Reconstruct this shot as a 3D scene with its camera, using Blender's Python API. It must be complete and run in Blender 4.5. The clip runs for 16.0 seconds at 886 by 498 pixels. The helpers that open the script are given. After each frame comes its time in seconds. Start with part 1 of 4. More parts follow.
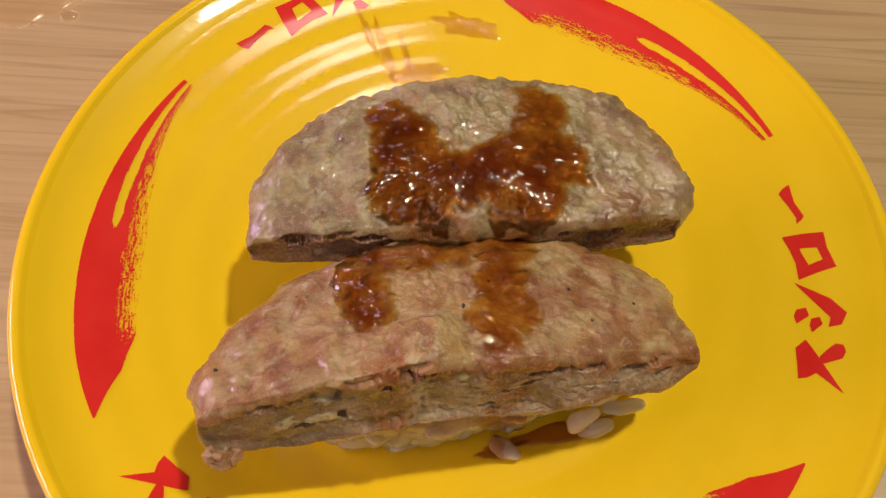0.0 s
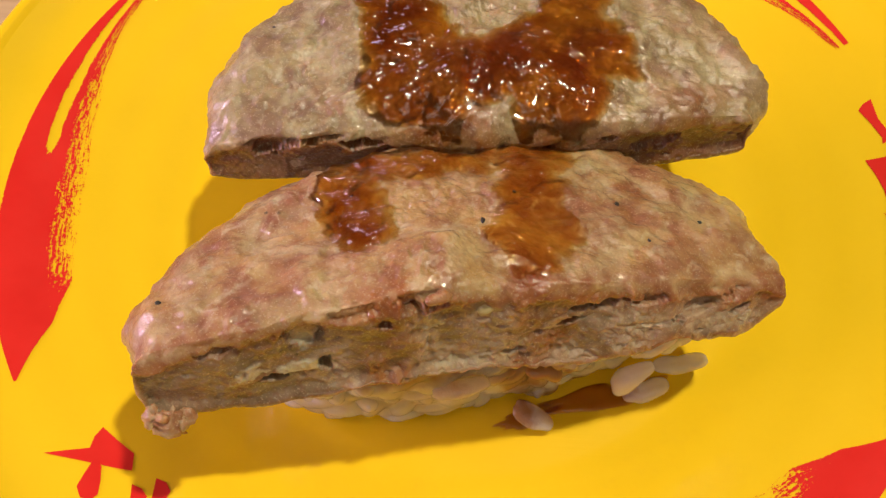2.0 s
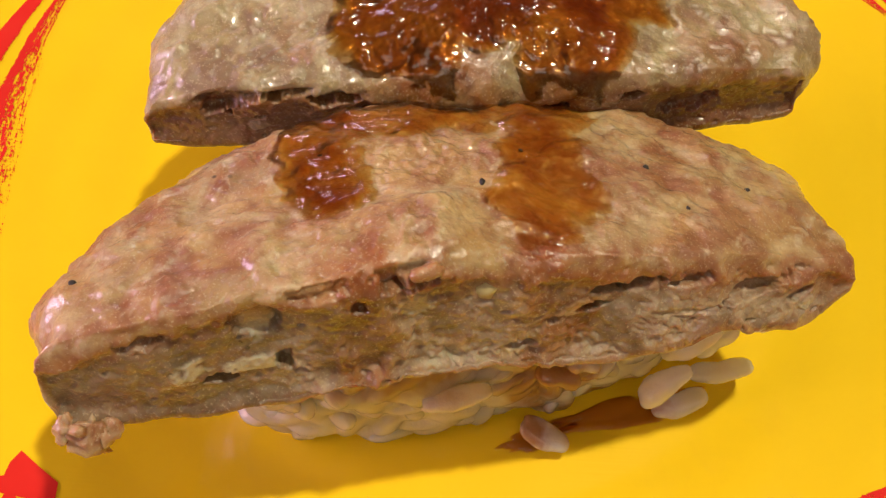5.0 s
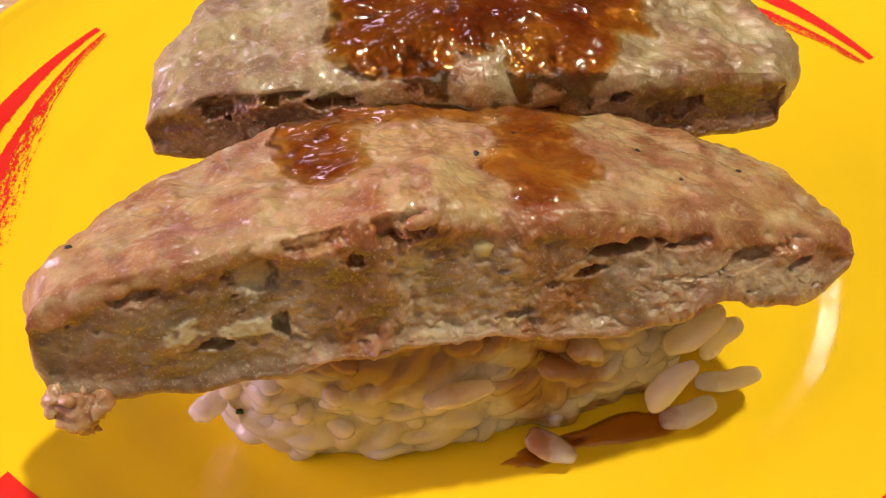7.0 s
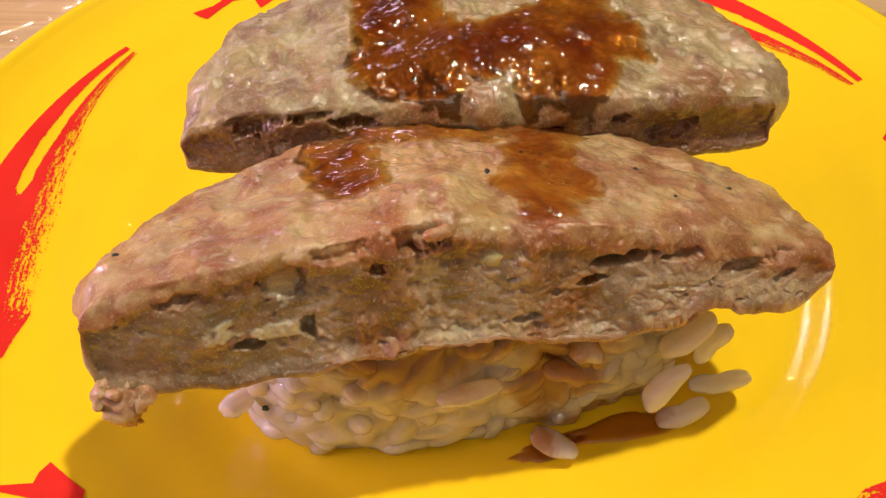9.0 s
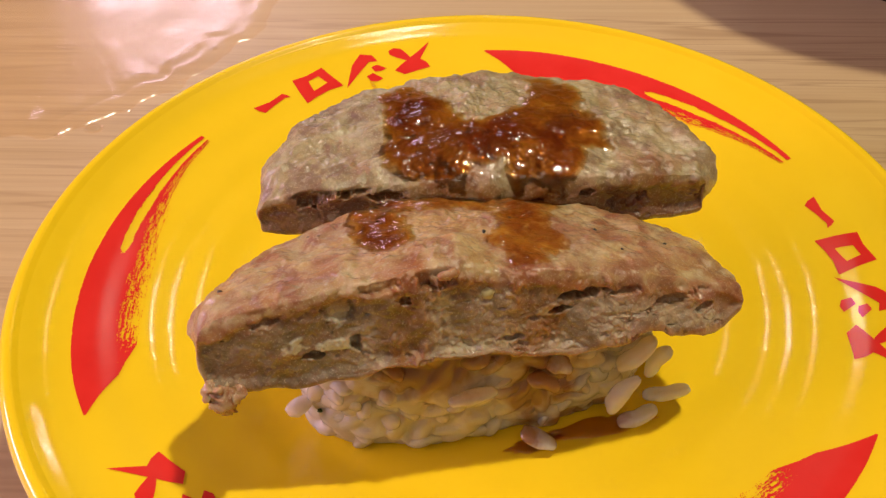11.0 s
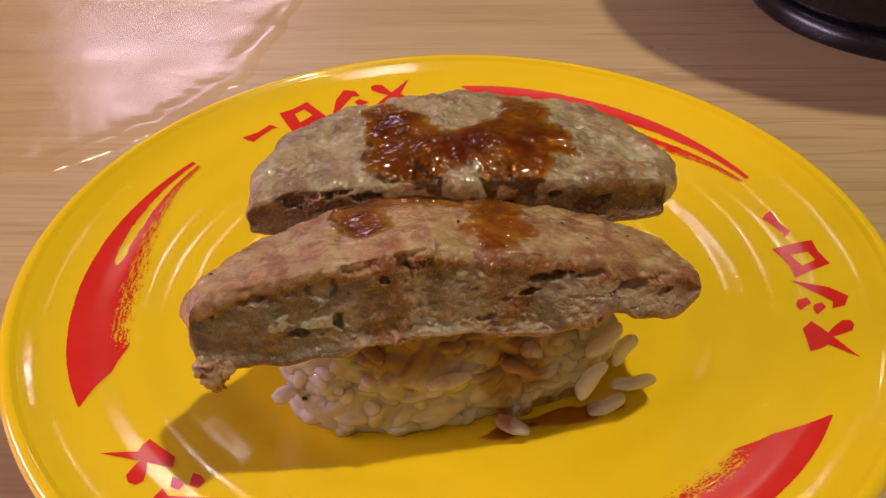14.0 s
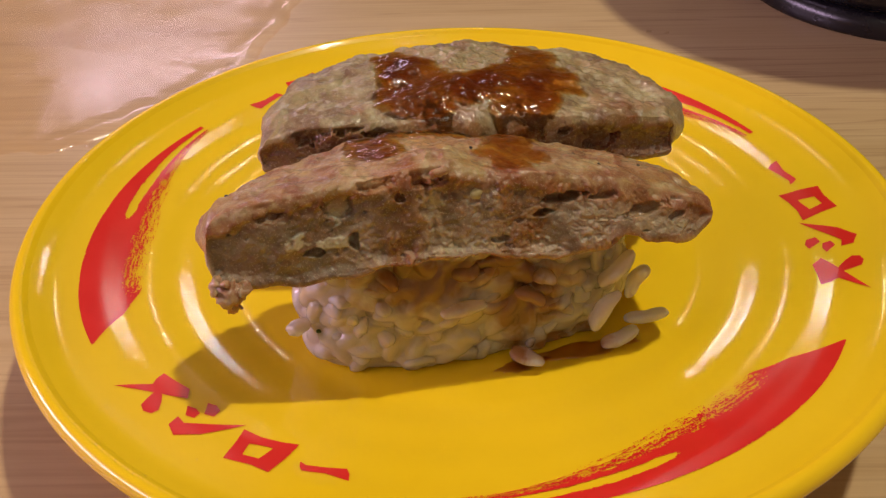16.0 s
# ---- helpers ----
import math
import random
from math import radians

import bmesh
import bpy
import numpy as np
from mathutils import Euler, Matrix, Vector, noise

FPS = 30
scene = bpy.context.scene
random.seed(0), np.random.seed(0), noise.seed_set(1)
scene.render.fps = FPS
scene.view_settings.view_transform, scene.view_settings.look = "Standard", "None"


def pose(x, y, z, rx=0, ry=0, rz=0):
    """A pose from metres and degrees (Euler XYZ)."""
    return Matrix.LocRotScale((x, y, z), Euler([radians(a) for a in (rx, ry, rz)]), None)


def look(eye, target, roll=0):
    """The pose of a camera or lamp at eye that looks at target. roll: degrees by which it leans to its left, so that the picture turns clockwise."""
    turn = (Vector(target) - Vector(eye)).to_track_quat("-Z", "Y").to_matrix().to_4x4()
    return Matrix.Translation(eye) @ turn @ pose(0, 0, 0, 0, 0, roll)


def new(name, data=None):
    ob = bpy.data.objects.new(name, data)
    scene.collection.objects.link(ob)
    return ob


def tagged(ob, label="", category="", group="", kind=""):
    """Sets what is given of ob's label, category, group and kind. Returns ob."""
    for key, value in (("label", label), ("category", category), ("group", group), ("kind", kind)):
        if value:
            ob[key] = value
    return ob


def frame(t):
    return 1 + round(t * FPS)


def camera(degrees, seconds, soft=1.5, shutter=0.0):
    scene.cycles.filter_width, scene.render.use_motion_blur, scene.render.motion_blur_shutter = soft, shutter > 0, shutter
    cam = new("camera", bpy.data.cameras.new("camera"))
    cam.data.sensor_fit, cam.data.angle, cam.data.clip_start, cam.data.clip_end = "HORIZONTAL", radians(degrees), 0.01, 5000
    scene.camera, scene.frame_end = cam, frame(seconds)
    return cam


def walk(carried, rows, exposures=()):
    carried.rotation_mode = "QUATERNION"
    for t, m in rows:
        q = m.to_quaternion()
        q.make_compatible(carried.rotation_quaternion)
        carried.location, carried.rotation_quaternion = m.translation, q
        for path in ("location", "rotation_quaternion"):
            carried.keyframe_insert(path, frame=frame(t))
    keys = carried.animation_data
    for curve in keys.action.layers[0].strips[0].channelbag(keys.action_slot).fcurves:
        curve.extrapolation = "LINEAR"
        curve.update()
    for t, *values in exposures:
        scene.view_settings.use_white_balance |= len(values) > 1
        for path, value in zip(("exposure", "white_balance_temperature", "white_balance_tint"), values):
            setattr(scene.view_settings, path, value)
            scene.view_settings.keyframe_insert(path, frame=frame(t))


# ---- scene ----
# ---------------------------------------------------------------- camera
cam = camera(47.31, 16.0, soft=1.4)
PATH = [
    (0.0, 0.00000, -0.07912, 0.17729, 27.60, -0.72, 3.32),
    (0.5, 0.00029, -0.07911, 0.17733, 27.92, -0.59, 3.38),
    (1.0, 0.00039, -0.07892, 0.17510, 27.77, -0.56, 3.31),
    (1.5, -0.00063, -0.07693, 0.16102, 28.14, -0.62, 2.56),
    (2.0, -0.00153, -0.07530, 0.14251, 28.55, -0.66, 2.87),
    (2.5, -0.00187, -0.06982, 0.13135, 28.33, -0.64, 2.89),
    (3.0, -0.00120, -0.06740, 0.12659, 28.07, -0.51, 2.77),
    (3.5, -0.00169, -0.06761, 0.12609, 28.25, -0.54, 2.71),
    (4.0, -0.00134, -0.06799, 0.12508, 28.44, -0.41, 2.62),
    (4.5, -0.00106, -0.06852, 0.12324, 29.17, -0.65, 2.69),
    (7.0, 0.00012, -0.08637, 0.10900, 42.30, 0.37, 1.37),
    (7.5, -0.00060, -0.08649, 0.10885, 42.12, 0.28, 1.41),
    (8.0, -0.00091, -0.08701, 0.10956, 42.19, 0.18, 1.49),
    (8.5, -0.00173, -0.08797, 0.11076, 42.33, 0.10, 1.64),
    (9.0, -0.00050, -0.09156, 0.11487, 42.78, 0.32, 1.83),
    (9.2, 0.00016, -0.09550, 0.12045, 43.24, 0.41, 1.83),
    (11.3, 0.00244, -0.12172, 0.14022, 46.86, 1.32, 2.46),
    (11.5, 0.00287, -0.12365, 0.14142, 46.98, 1.37, 2.43),
    (12.0, 0.00224, -0.12588, 0.14262, 47.18, 1.55, 2.36),
    (12.5, 0.00205, -0.12677, 0.14191, 47.05, 1.56, 2.20),
    (13.0, 0.00195, -0.12767, 0.14134, 47.37, 1.41, 2.06),
    (13.5, 0.00342, -0.13034, 0.13846, 49.23, 1.17, 1.73),
    (14.0, 0.00341, -0.13454, 0.13506, 51.48, 0.98, 1.53),
    (14.5, 0.00304, -0.13721, 0.13040, 52.84, 0.80, 0.90),
    (15.0, 0.00302, -0.14106, 0.12880, 54.27, 1.16, 0.97),
    (15.5, 0.00242, -0.14373, 0.12505, 54.02, 1.40, 1.04),
    (16.0, 0.00064, -0.14519, 0.12258, 53.84, 1.37, 0.82),
]
EXPOSURES = [(0.0, -0.08), (1.5, 0.0), (2.0, 0.26), (2.5, 0.32), (4.5, 0.32), (7.0, 0.45), (9.0, 0.45), (11.5, -0.02), (12.1, -0.22), (16.0, -0.17)]
walk(cam, [(t, pose(x, y, z, rx, ry, rz)) for t, x, y, z, rx, ry, rz in PATH], EXPOSURES)

# ---------------------------------------------------------------- world and lamps
world = bpy.data.worlds.new("restaurant_gloom")
scene.world = world
world.use_nodes = True
world.node_tree.nodes["Background"].inputs[0].default_value = (1.0, 0.86, 0.7, 1)
world.node_tree.nodes["Background"].inputs[1].default_value = 0.05


def lamp(name, place, target, size, power, colour, size_y=None):
    data = bpy.data.lights.new(name, "AREA")
    data.shape = "RECTANGLE" if size_y else "DISK"
    data.size, data.energy, data.color = size, power, colour
    if size_y:
        data.size_y = size_y
    ob = new(name, data)
    ob.matrix_world = look(place, target)
    return ob


KEY = (0.60, 0.16, 2.2)
NEAR = (0.14, 0.62, 2.2)
BACK = (0.0, 2.15, 2.2)
FAR_A = (-0.33, 3.35, 2.2)
FAR_B = (0.30, 3.38, 2.2)
lamp("key_downlight", KEY, (0, 0, 0), 0.10, 36, (1.0, 0.90, 0.68))
lamp("near_downlight", NEAR, (0, 0, 0), 0.16, 1.6, (1.0, 0.90, 0.74))
lamp("back_downlight", BACK, (0, 0, 0), 0.05, 0.5, (1.0, 0.90, 0.74))
lamp("far_downlight", FAR_A, (0, 0, 0), 0.05, 1.0, (1.0, 0.90, 0.74))
lamp("far_downlight", FAR_B, (0, 0, 0), 0.05, 1.0, (1.0, 0.90, 0.74))
# added broad fill, no known source: ambient light for the front faces and rice
lamp("front_fill_light", (0.0, -1.2, 2.2), (0, -0.9, 0), 1.6, 5.6, (1.0, 0.90, 0.74), 0.7)
lamp("lane_panel_light", (-0.42, 1.25, 0.62), (-0.1, 0, 0.02), 0.36, 1.15, (1.0, 0.76, 1.0), 0.14)
lamp("lane_strip_light", (-0.8, -0.05, 0.34), (0, 0, 0.02), 0.6, 6.0, (0.96, 0.66, 1.0), 0.16)

# ---------------------------------------------------------------- small tools
MM = 0.001


def part(name, mesh, material, parent=None, label="", smooth=True):
    """One mesh object from (vertices, faces) or a bmesh, under a thing."""
    data = bpy.data.meshes.new(name)
    if isinstance(mesh, bmesh.types.BMesh):
        mesh.to_mesh(data)
        mesh.free()
    else:
        data.from_pydata([tuple(v) for v in mesh[0]], [], mesh[1])
    if smooth:
        data.shade_smooth()
    data.materials.append(material)
    ob = new(name, data)
    if parent is not None:
        ob.parent = parent
    if label:
        ob["label"] = label
    return ob


def thing(name, label, category, place=(0, 0, 0), group="", kind=""):
    ob = new(name)
    ob.location = place
    ob.empty_display_size = 0.01
    return tagged(ob, label, category, group, kind)


TABLE_N = np.random.RandomState(5).rand(64, 64, 64)


def vnoise(p):
    """Smooth noise from -1 to 1 at the points p."""
    i = np.floor(p).astype(int)
    f = p - i
    f = f * f * f * (f * (f * 6 - 15) + 10)
    out = 0
    for dx in (0, 1):
        for dy in (0, 1):
            for dz in (0, 1):
                w = np.abs(1 - dx - f[:, 0]) * np.abs(1 - dy - f[:, 1]) * np.abs(1 - dz - f[:, 2])
                out = out + w * TABLE_N[(i[:, 0] + dx) % 64, (i[:, 1] + dy) % 64, (i[:, 2] + dz) % 64]
    return out * 2 - 1


def fbm(p, size, octaves=3, gain=0.5, seed=0.0):
    p = p / size + seed
    out, amp = 0, 1.0
    for _ in range(octaves):
        out = out + amp * vnoise(p)
        p, amp = p * 2.03 + 7.7, amp * gain
    return out


def step(a, b, x):
    t = np.clip((x - a) / (b - a), 0, 1)
    return t * t * (3 - 2 * t)


def ellipsoid(rx, ry, rz, seg=14, rings=9, bend=0.0, rough=0.0, seed=0.0, taper=0.0, groove=0.0):
    """A rounded lump, longest along x, bent and tapered a little."""
    verts, faces = [], []
    for j in range(rings + 1):
        a = math.pi * j / rings
        for i in range(seg):
            b = 2 * math.pi * i / seg
            x, s = -math.cos(a), math.sin(a) ** 0.75
            k = 1 + taper * x
            verts.append([x * rx, math.cos(b) * s * ry * k, math.sin(b) * s * rz * k + bend * (x * x - 0.4) * rz])
    v = np.array(verts)
    if groove:
        v[:, 2] -= groove * np.exp(-(v[:, 1] / (0.35 * ry)) ** 2) * (v[:, 2] > 0)
    if rough:
        n = v / np.maximum(np.linalg.norm(v, axis=1, keepdims=True), 1e-9)
        v = v + n * (rough * fbm(v, max(rx, ry) * 0.7, 2, 0.5, seed))[:, None]
    for j in range(rings):
        for i in range(seg):
            k = (i + 1) % seg
            faces.append((j * seg + i, j * seg + k, (j + 1) * seg + k, (j + 1) * seg + i))
    return v, faces


def lathe(profile, seg=192):
    """Turns (r, z) pairs round the z axis."""
    verts, faces = [], []
    for r, z in profile:
        for i in range(seg):
            a = 2 * math.pi * i / seg
            verts.append((r * math.cos(a), r * math.sin(a), z))
    for j in range(len(profile) - 1):
        for i in range(seg):
            k = (i + 1) % seg
            faces.append((j * seg + i, j * seg + k, (j + 1) * seg + k, (j + 1) * seg + i))
    return verts, faces


def chaikin(points, times=2):
    p = np.array(points, float)
    for _ in range(times):
        q = [p[0]]
        for a, b in zip(p[:-1], p[1:]):
            q += [a * 0.75 + b * 0.25, a * 0.25 + b * 0.75]
        p = np.array(q + [p[-1]])
    return p


def box(sx, sy, sz, bevel=0.0, segments=2):
    bm = bmesh.new()
    bmesh.ops.create_cube(bm, size=1)
    bmesh.ops.scale(bm, vec=(sx, sy, sz), verts=bm.verts)
    if bevel:
        bmesh.ops.bevel(bm, geom=bm.edges[:], offset=bevel, segments=segments, affect="EDGES", profile=0.5)
    return bm


# ---------------------------------------------------------------- materials
class Nodes:
    """A material and short ways to add nodes to it."""

    def __init__(self, name):
        self.mat = bpy.data.materials.new(name)
        self.mat.use_nodes = True
        self.tree = self.mat.node_tree
        self.bsdf = self.tree.nodes["Principled BSDF"]
        self.out = self.tree.nodes["Material Output"]

    def add(self, kind, **inputs):
        node = self.tree.nodes.new(kind)
        for key, value in inputs.items():
            self.put(node, key.replace("_", " "), value)
        return node

    def put(self, node, key, value):
        if isinstance(value, bpy.types.NodeSocket):
            self.tree.links.new(value, node.inputs[key])
        else:
            node.inputs[key].default_value = value

    def set(self, **inputs):
        for key, value in inputs.items():
            self.put(self.bsdf, key.replace("_", " "), value)

    def coords(self, scale=(1, 1, 1), rotate=(0, 0, 0)):
        c = self.tree.nodes.new("ShaderNodeTexCoord")
        m = self.add("ShaderNodeMapping", Scale=scale, Rotation=rotate)
        self.tree.links.new(c.outputs["Object"], m.inputs["Vector"])
        return m.outputs[0]

    def noise(self, vector, scale, detail=4.0, rough=0.55, distort=0.0):
        n = self.add("ShaderNodeTexNoise", Vector=vector, Scale=scale, Detail=detail, Roughness=rough, Distortion=distort)
        return n.outputs["Fac"]

    def ramp(self, fac, *stops):
        n = self.add("ShaderNodeValToRGB", Fac=fac)
        e = n.color_ramp.elements
        while len(e) < len(stops):
            e.new(0.5)
        for el, (at, colour) in zip(e, stops):
            el.position = at
            el.color = (*colour, 1) if len(colour) == 3 else colour
        return n.outputs["Color"]

    def level(self, fac, a, b, low=0.0, high=1.0):
        n = self.add("ShaderNodeMapRange", Value=fac)
        for i, v in zip((1, 2, 3, 4), (a, b, low, high)):
            n.inputs[i].default_value = v
        return n.outputs[0]

    def mix(self, fac, a, b, blend="MIX"):
        n = self.tree.nodes.new("ShaderNodeMix")
        n.data_type, n.blend_type = "RGBA", blend
        for i, v in ((0, fac), (6, a), (7, b)):
            if isinstance(v, bpy.types.NodeSocket):
                self.tree.links.new(v, n.inputs[i])
            else:
                n.inputs[i].default_value = v if i == 0 else (*v, 1)
        return n.outputs[2]

    def math(self, op, a, b=0.0):
        n = self.tree.nodes.new("ShaderNodeMath")
        n.operation = op
        for i, v in ((0, a), (1, b)):
            if isinstance(v, bpy.types.NodeSocket):
                self.tree.links.new(v, n.inputs[i])
            else:
                n.inputs[i].default_value = v
        return n.outputs[0]

    def attr(self, name, out="Fac"):
        n = self.tree.nodes.new("ShaderNodeAttribute")
        n.attribute_name = name
        return n.outputs[out]

    def bump(self, height, distance, strength=1.0, normal=None):
        n = self.add("ShaderNodeBump", Height=height, Distance=distance, Strength=strength)
        if normal is not None:
            self.tree.links.new(normal, n.inputs["Normal"])
        return n.outputs[0]


def meat_material(name, crust_a, crust_b, brown, pale, cut_a, cut_b):
    k = Nodes(name)
    p = k.coords()
    p2 = k.coords((1, 1, 1.0), (0.7, 0.4, 1.1))
    face = k.attr("cut")
    big = k.noise(p, 110, 3, 0.55, 0.4)
    mid = k.noise(p, 420, 4, 0.65)
    fine = k.noise(p, 1500, 3, 0.6)
    grain = k.noise(p2, 3600, 2, 0.6)
    tone = k.math("ADD", k.math("MULTIPLY", k.level(mid, 0.40, 0.60), 0.45), k.math("MULTIPLY", k.level(big, 0.42, 0.58), 0.55))
    crust = k.mix(tone, crust_a, crust_b)
    crust = k.mix(k.level(k.noise(p2, 210, 3, 0.55, 0.5), 0.45, 0.60, 0, 0.75), crust, brown)
    crust = k.mix(k.level(k.noise(p2, 170, 3, 0.55, 1.0), 0.48, 0.64, 0, 0.65), crust, pale)
    crust = k.mix(k.level(k.noise(p, 380, 3, 0.6, 0.6), 0.57, 0.70, 0, 0.45), crust, (0.60, 0.52, 0.36))
    cells = k.add("ShaderNodeTexVoronoi", Vector=k.add("ShaderNodeMapping", Vector=p, Scale=(1, 1, 1.3)).outputs[0], Scale=300.0)
    cells.feature = "SMOOTH_F1"
    kind = k.add("ShaderNodeSeparateColor", Color=cells.outputs["Color"])
    crust = k.mix(k.level(kind.outputs[0], 0.5, 0.8, 0, 0.35), crust, (0.34, 0.145, 0.085))
    crust = k.mix(k.level(kind.outputs[1], 0.5, 0.9, 0, 0.35), crust, (0.44, 0.38, 0.18))
    cut = k.mix(k.math("ADD", k.math("MULTIPLY", k.level(mid, 0.38, 0.62), 0.35), k.math("MULTIPLY", k.attr("crumb"), 0.65)), cut_a, cut_b)
    cut = k.mix(k.level(kind.outputs[0], 0.6, 0.85, 0, 0.3), cut, (0.30, 0.14, 0.085))
    cut = k.mix(k.level(k.noise(p2, 260, 3, 0.6, 0.8), 0.54, 0.68, 0, 0.45), cut, (0.20, 0.085, 0.045))
    cut = k.mix(k.math("MULTIPLY", k.level(k.noise(p, 520, 3, 0.6, 0.8), 0.54, 0.66, 0, 0.6), k.attr("crumb")), cut, pale)
    cut = k.mix(k.attr("pale"), cut, (0.46, 0.42, 0.29))
    colour = k.mix(face, crust, cut)
    soaked = k.mix(1.0, colour, (0.68, 0.36, 0.12), "MULTIPLY")
    colour = k.mix(k.attr("stain"), colour, soaked)
    colour = k.mix(k.level(fine, 0.5, 0.7, 0, 0.35), colour, brown)
    colour = k.mix(k.level(grain, 0.57, 0.70, 0, 0.35), colour, (0.62, 0.50, 0.33))
    specks = k.add("ShaderNodeTexVoronoi", Vector=p, Scale=330.0)
    dots = k.math("MULTIPLY", k.level(specks.outputs["Distance"], 0.05, 0.09, 1, 0),
                  k.level(k.noise(p, 90, 1), 0.62, 0.66))
    colour = k.mix(dots, colour, (0.03, 0.018, 0.012))
    k.set(Base_Color=colour, Roughness=k.level(mid, 0.3, 0.7, 0.34, 0.55))
    k.bsdf.inputs["Subsurface Weight"].default_value = 0.6
    k.bsdf.inputs["Subsurface Radius"].default_value = (1.0, 0.55, 0.32)
    k.bsdf.inputs["Subsurface Scale"].default_value = 0.0011
    b = k.bump(mid, 0.0008, k.level(face, 0, 1, 0.16, 0.25))
    beads = k.add("ShaderNodeTexVoronoi", Vector=k.mix(0.0008, p, k.add("ShaderNodeTexNoise", Vector=p, Scale=700.0).outputs["Color"], "ADD"), Scale=1500.0)
    beads.feature = "SMOOTH_F1"
    b = k.bump(k.level(beads.outputs["Distance"], 0.0, 0.8, 1.0, 0.0), 0.00022, k.level(mid, 0.35, 0.65, 0.05, 0.2), b)
    wet = k.bump(k.noise(p2, 1300, 2, 0.55), 0.00022, 0.9, b)
    b = k.bump(fine, 0.00020, 0.4, b)
    b = k.bump(grain, 0.00012, 0.4, b)
    k.set(Normal=b)
    k.bsdf.inputs["Coat Roughness"].default_value = 0.06
    k.set(Coat_Weight=k.level(k.noise(p, 800, 3, 0.6), 0.40, 0.58, 0.35, 1.0), Coat_Normal=wet)
    return k.mat


def sauce_material(name, thin, thick):
    k = Nodes(name)
    p = k.coords()
    depth = k.attr("depth")
    depth = k.math("MULTIPLY", depth, k.level(k.noise(p, 200, 3, 0.55), 0.3, 0.7, 0.5, 1.2))
    tint = k.ramp(depth, (0.0, (0.95, 0.86, 0.66)), (0.25, thin), (0.9, thick))
    clear = k.add("ShaderNodeBsdfTransparent", Color=tint)
    b = k.bump(k.noise(p, 330, 3, 0.5, 0.6), 0.0006, 0.3)
    b = k.bump(k.noise(p, 900, 2, 0.5), 0.0002, 0.28, b)
    gloss = k.add("ShaderNodeBsdfGlossy", Color=(1, 1, 1, 1), Roughness=0.07, Normal=b)
    fres = k.add("ShaderNodeFresnel", IOR=1.5, Normal=b)
    body = k.add("ShaderNodeBsdfDiffuse", Color=k.ramp(depth, (0.0, (0.45, 0.2, 0.04)), (0.8, (0.20, 0.055, 0.009))))
    m1 = k.add("ShaderNodeMixShader", Fac=k.level(depth, 0.1, 1.0, 0.0, 0.12))
    k.tree.links.new(clear.outputs[0], m1.inputs[1])
    k.tree.links.new(body.outputs[0], m1.inputs[2])
    m2 = k.add("ShaderNodeMixShader", Fac=fres.outputs[0])
    k.tree.links.new(m1.outputs[0], m2.inputs[1])
    k.tree.links.new(gloss.outputs[0], m2.inputs[2])
    k.tree.links.new(m2.outputs[0], k.out.inputs["Surface"])
    return k.mat


def rice_material(name, base, warm, brown):
    k = Nodes(name)
    geo = k.tree.nodes.new("ShaderNodeNewGeometry")
    info = k.tree.nodes.new("ShaderNodeObjectInfo")
    at = geo.outputs["Position"]
    fray = k.level(k.noise(at, 170, 3, 0.6, 0.6), 0.3, 0.7, -0.5, 0.5)

    def spot(x, y, z, rx, ry, rz):
        m = k.add("ShaderNodeMapping", Vector=at, Location=(-x / rx, -y / ry, -z / rz), Scale=(1000 / rx, 1000 / ry, 1000 / rz))
        far = k.tree.nodes.new("ShaderNodeVectorMath")
        far.operation = "LENGTH"
        k.tree.links.new(m.outputs[0], far.inputs[0])
        return k.level(k.math("ADD", far.outputs["Value"], fray), 1.2, 0.55)

    c = k.mix(k.level(info.outputs["Random"], 0, 1, 0, 0.55), base, (0.74, 0.66, 0.50))
    c = k.mix(k.level(k.noise(at, 330, 3, 0.6), 0.4, 0.65, 0, 0.3), c, (0.78, 0.70, 0.54))
    c = k.mix(k.math("MULTIPLY", spot(-3, -32, 32, 23, 16, 10), 0.5), c, warm)
    sauce = spot(-6, -34, 34, 9, 16, 4.6)
    for place in ((9.0, -30, 29, 5.0, 16, 10), (3, -31, 34.5, 8, 16, 3.2), (14, -29, 19, 7, 9, 2.4)):
        sauce = k.math("MAXIMUM", sauce, spot(*place))
    c = k.mix(k.math("MULTIPLY", sauce, 0.85), c, brown)
    k.set(Base_Color=c, Roughness=k.level(info.outputs["Random"], 0, 1, 0.2, 0.36))
    k.bsdf.inputs["Subsurface Weight"].default_value = 1.0
    k.bsdf.inputs["Coat Weight"].default_value = 1.0
    k.bsdf.inputs["Coat Roughness"].default_value = 0.06
    k.bsdf.inputs["Subsurface Radius"].default_value = (1.0, 0.9, 0.74)
    k.bsdf.inputs["Subsurface Scale"].default_value = 0.0026
    k.set(Normal=k.bump(k.noise(at, 700, 4, 0.65), 0.0004, 0.55))
    k.bsdf.inputs["Transmission Weight"].default_value = 0.35
    k.bsdf.inputs["IOR"].default_value = 1.36
    through_light = k.add("ShaderNodeBsdfTranslucent", Color=c)
    both = k.add("ShaderNodeMixShader", Fac=0.25)
    k.tree.links.new(k.bsdf.outputs[0], both.inputs[1])
    k.tree.links.new(through_light.outputs[0], both.inputs[2])
    k.tree.links.new(both.outputs[0], k.out.inputs["Surface"])
    return k.mat


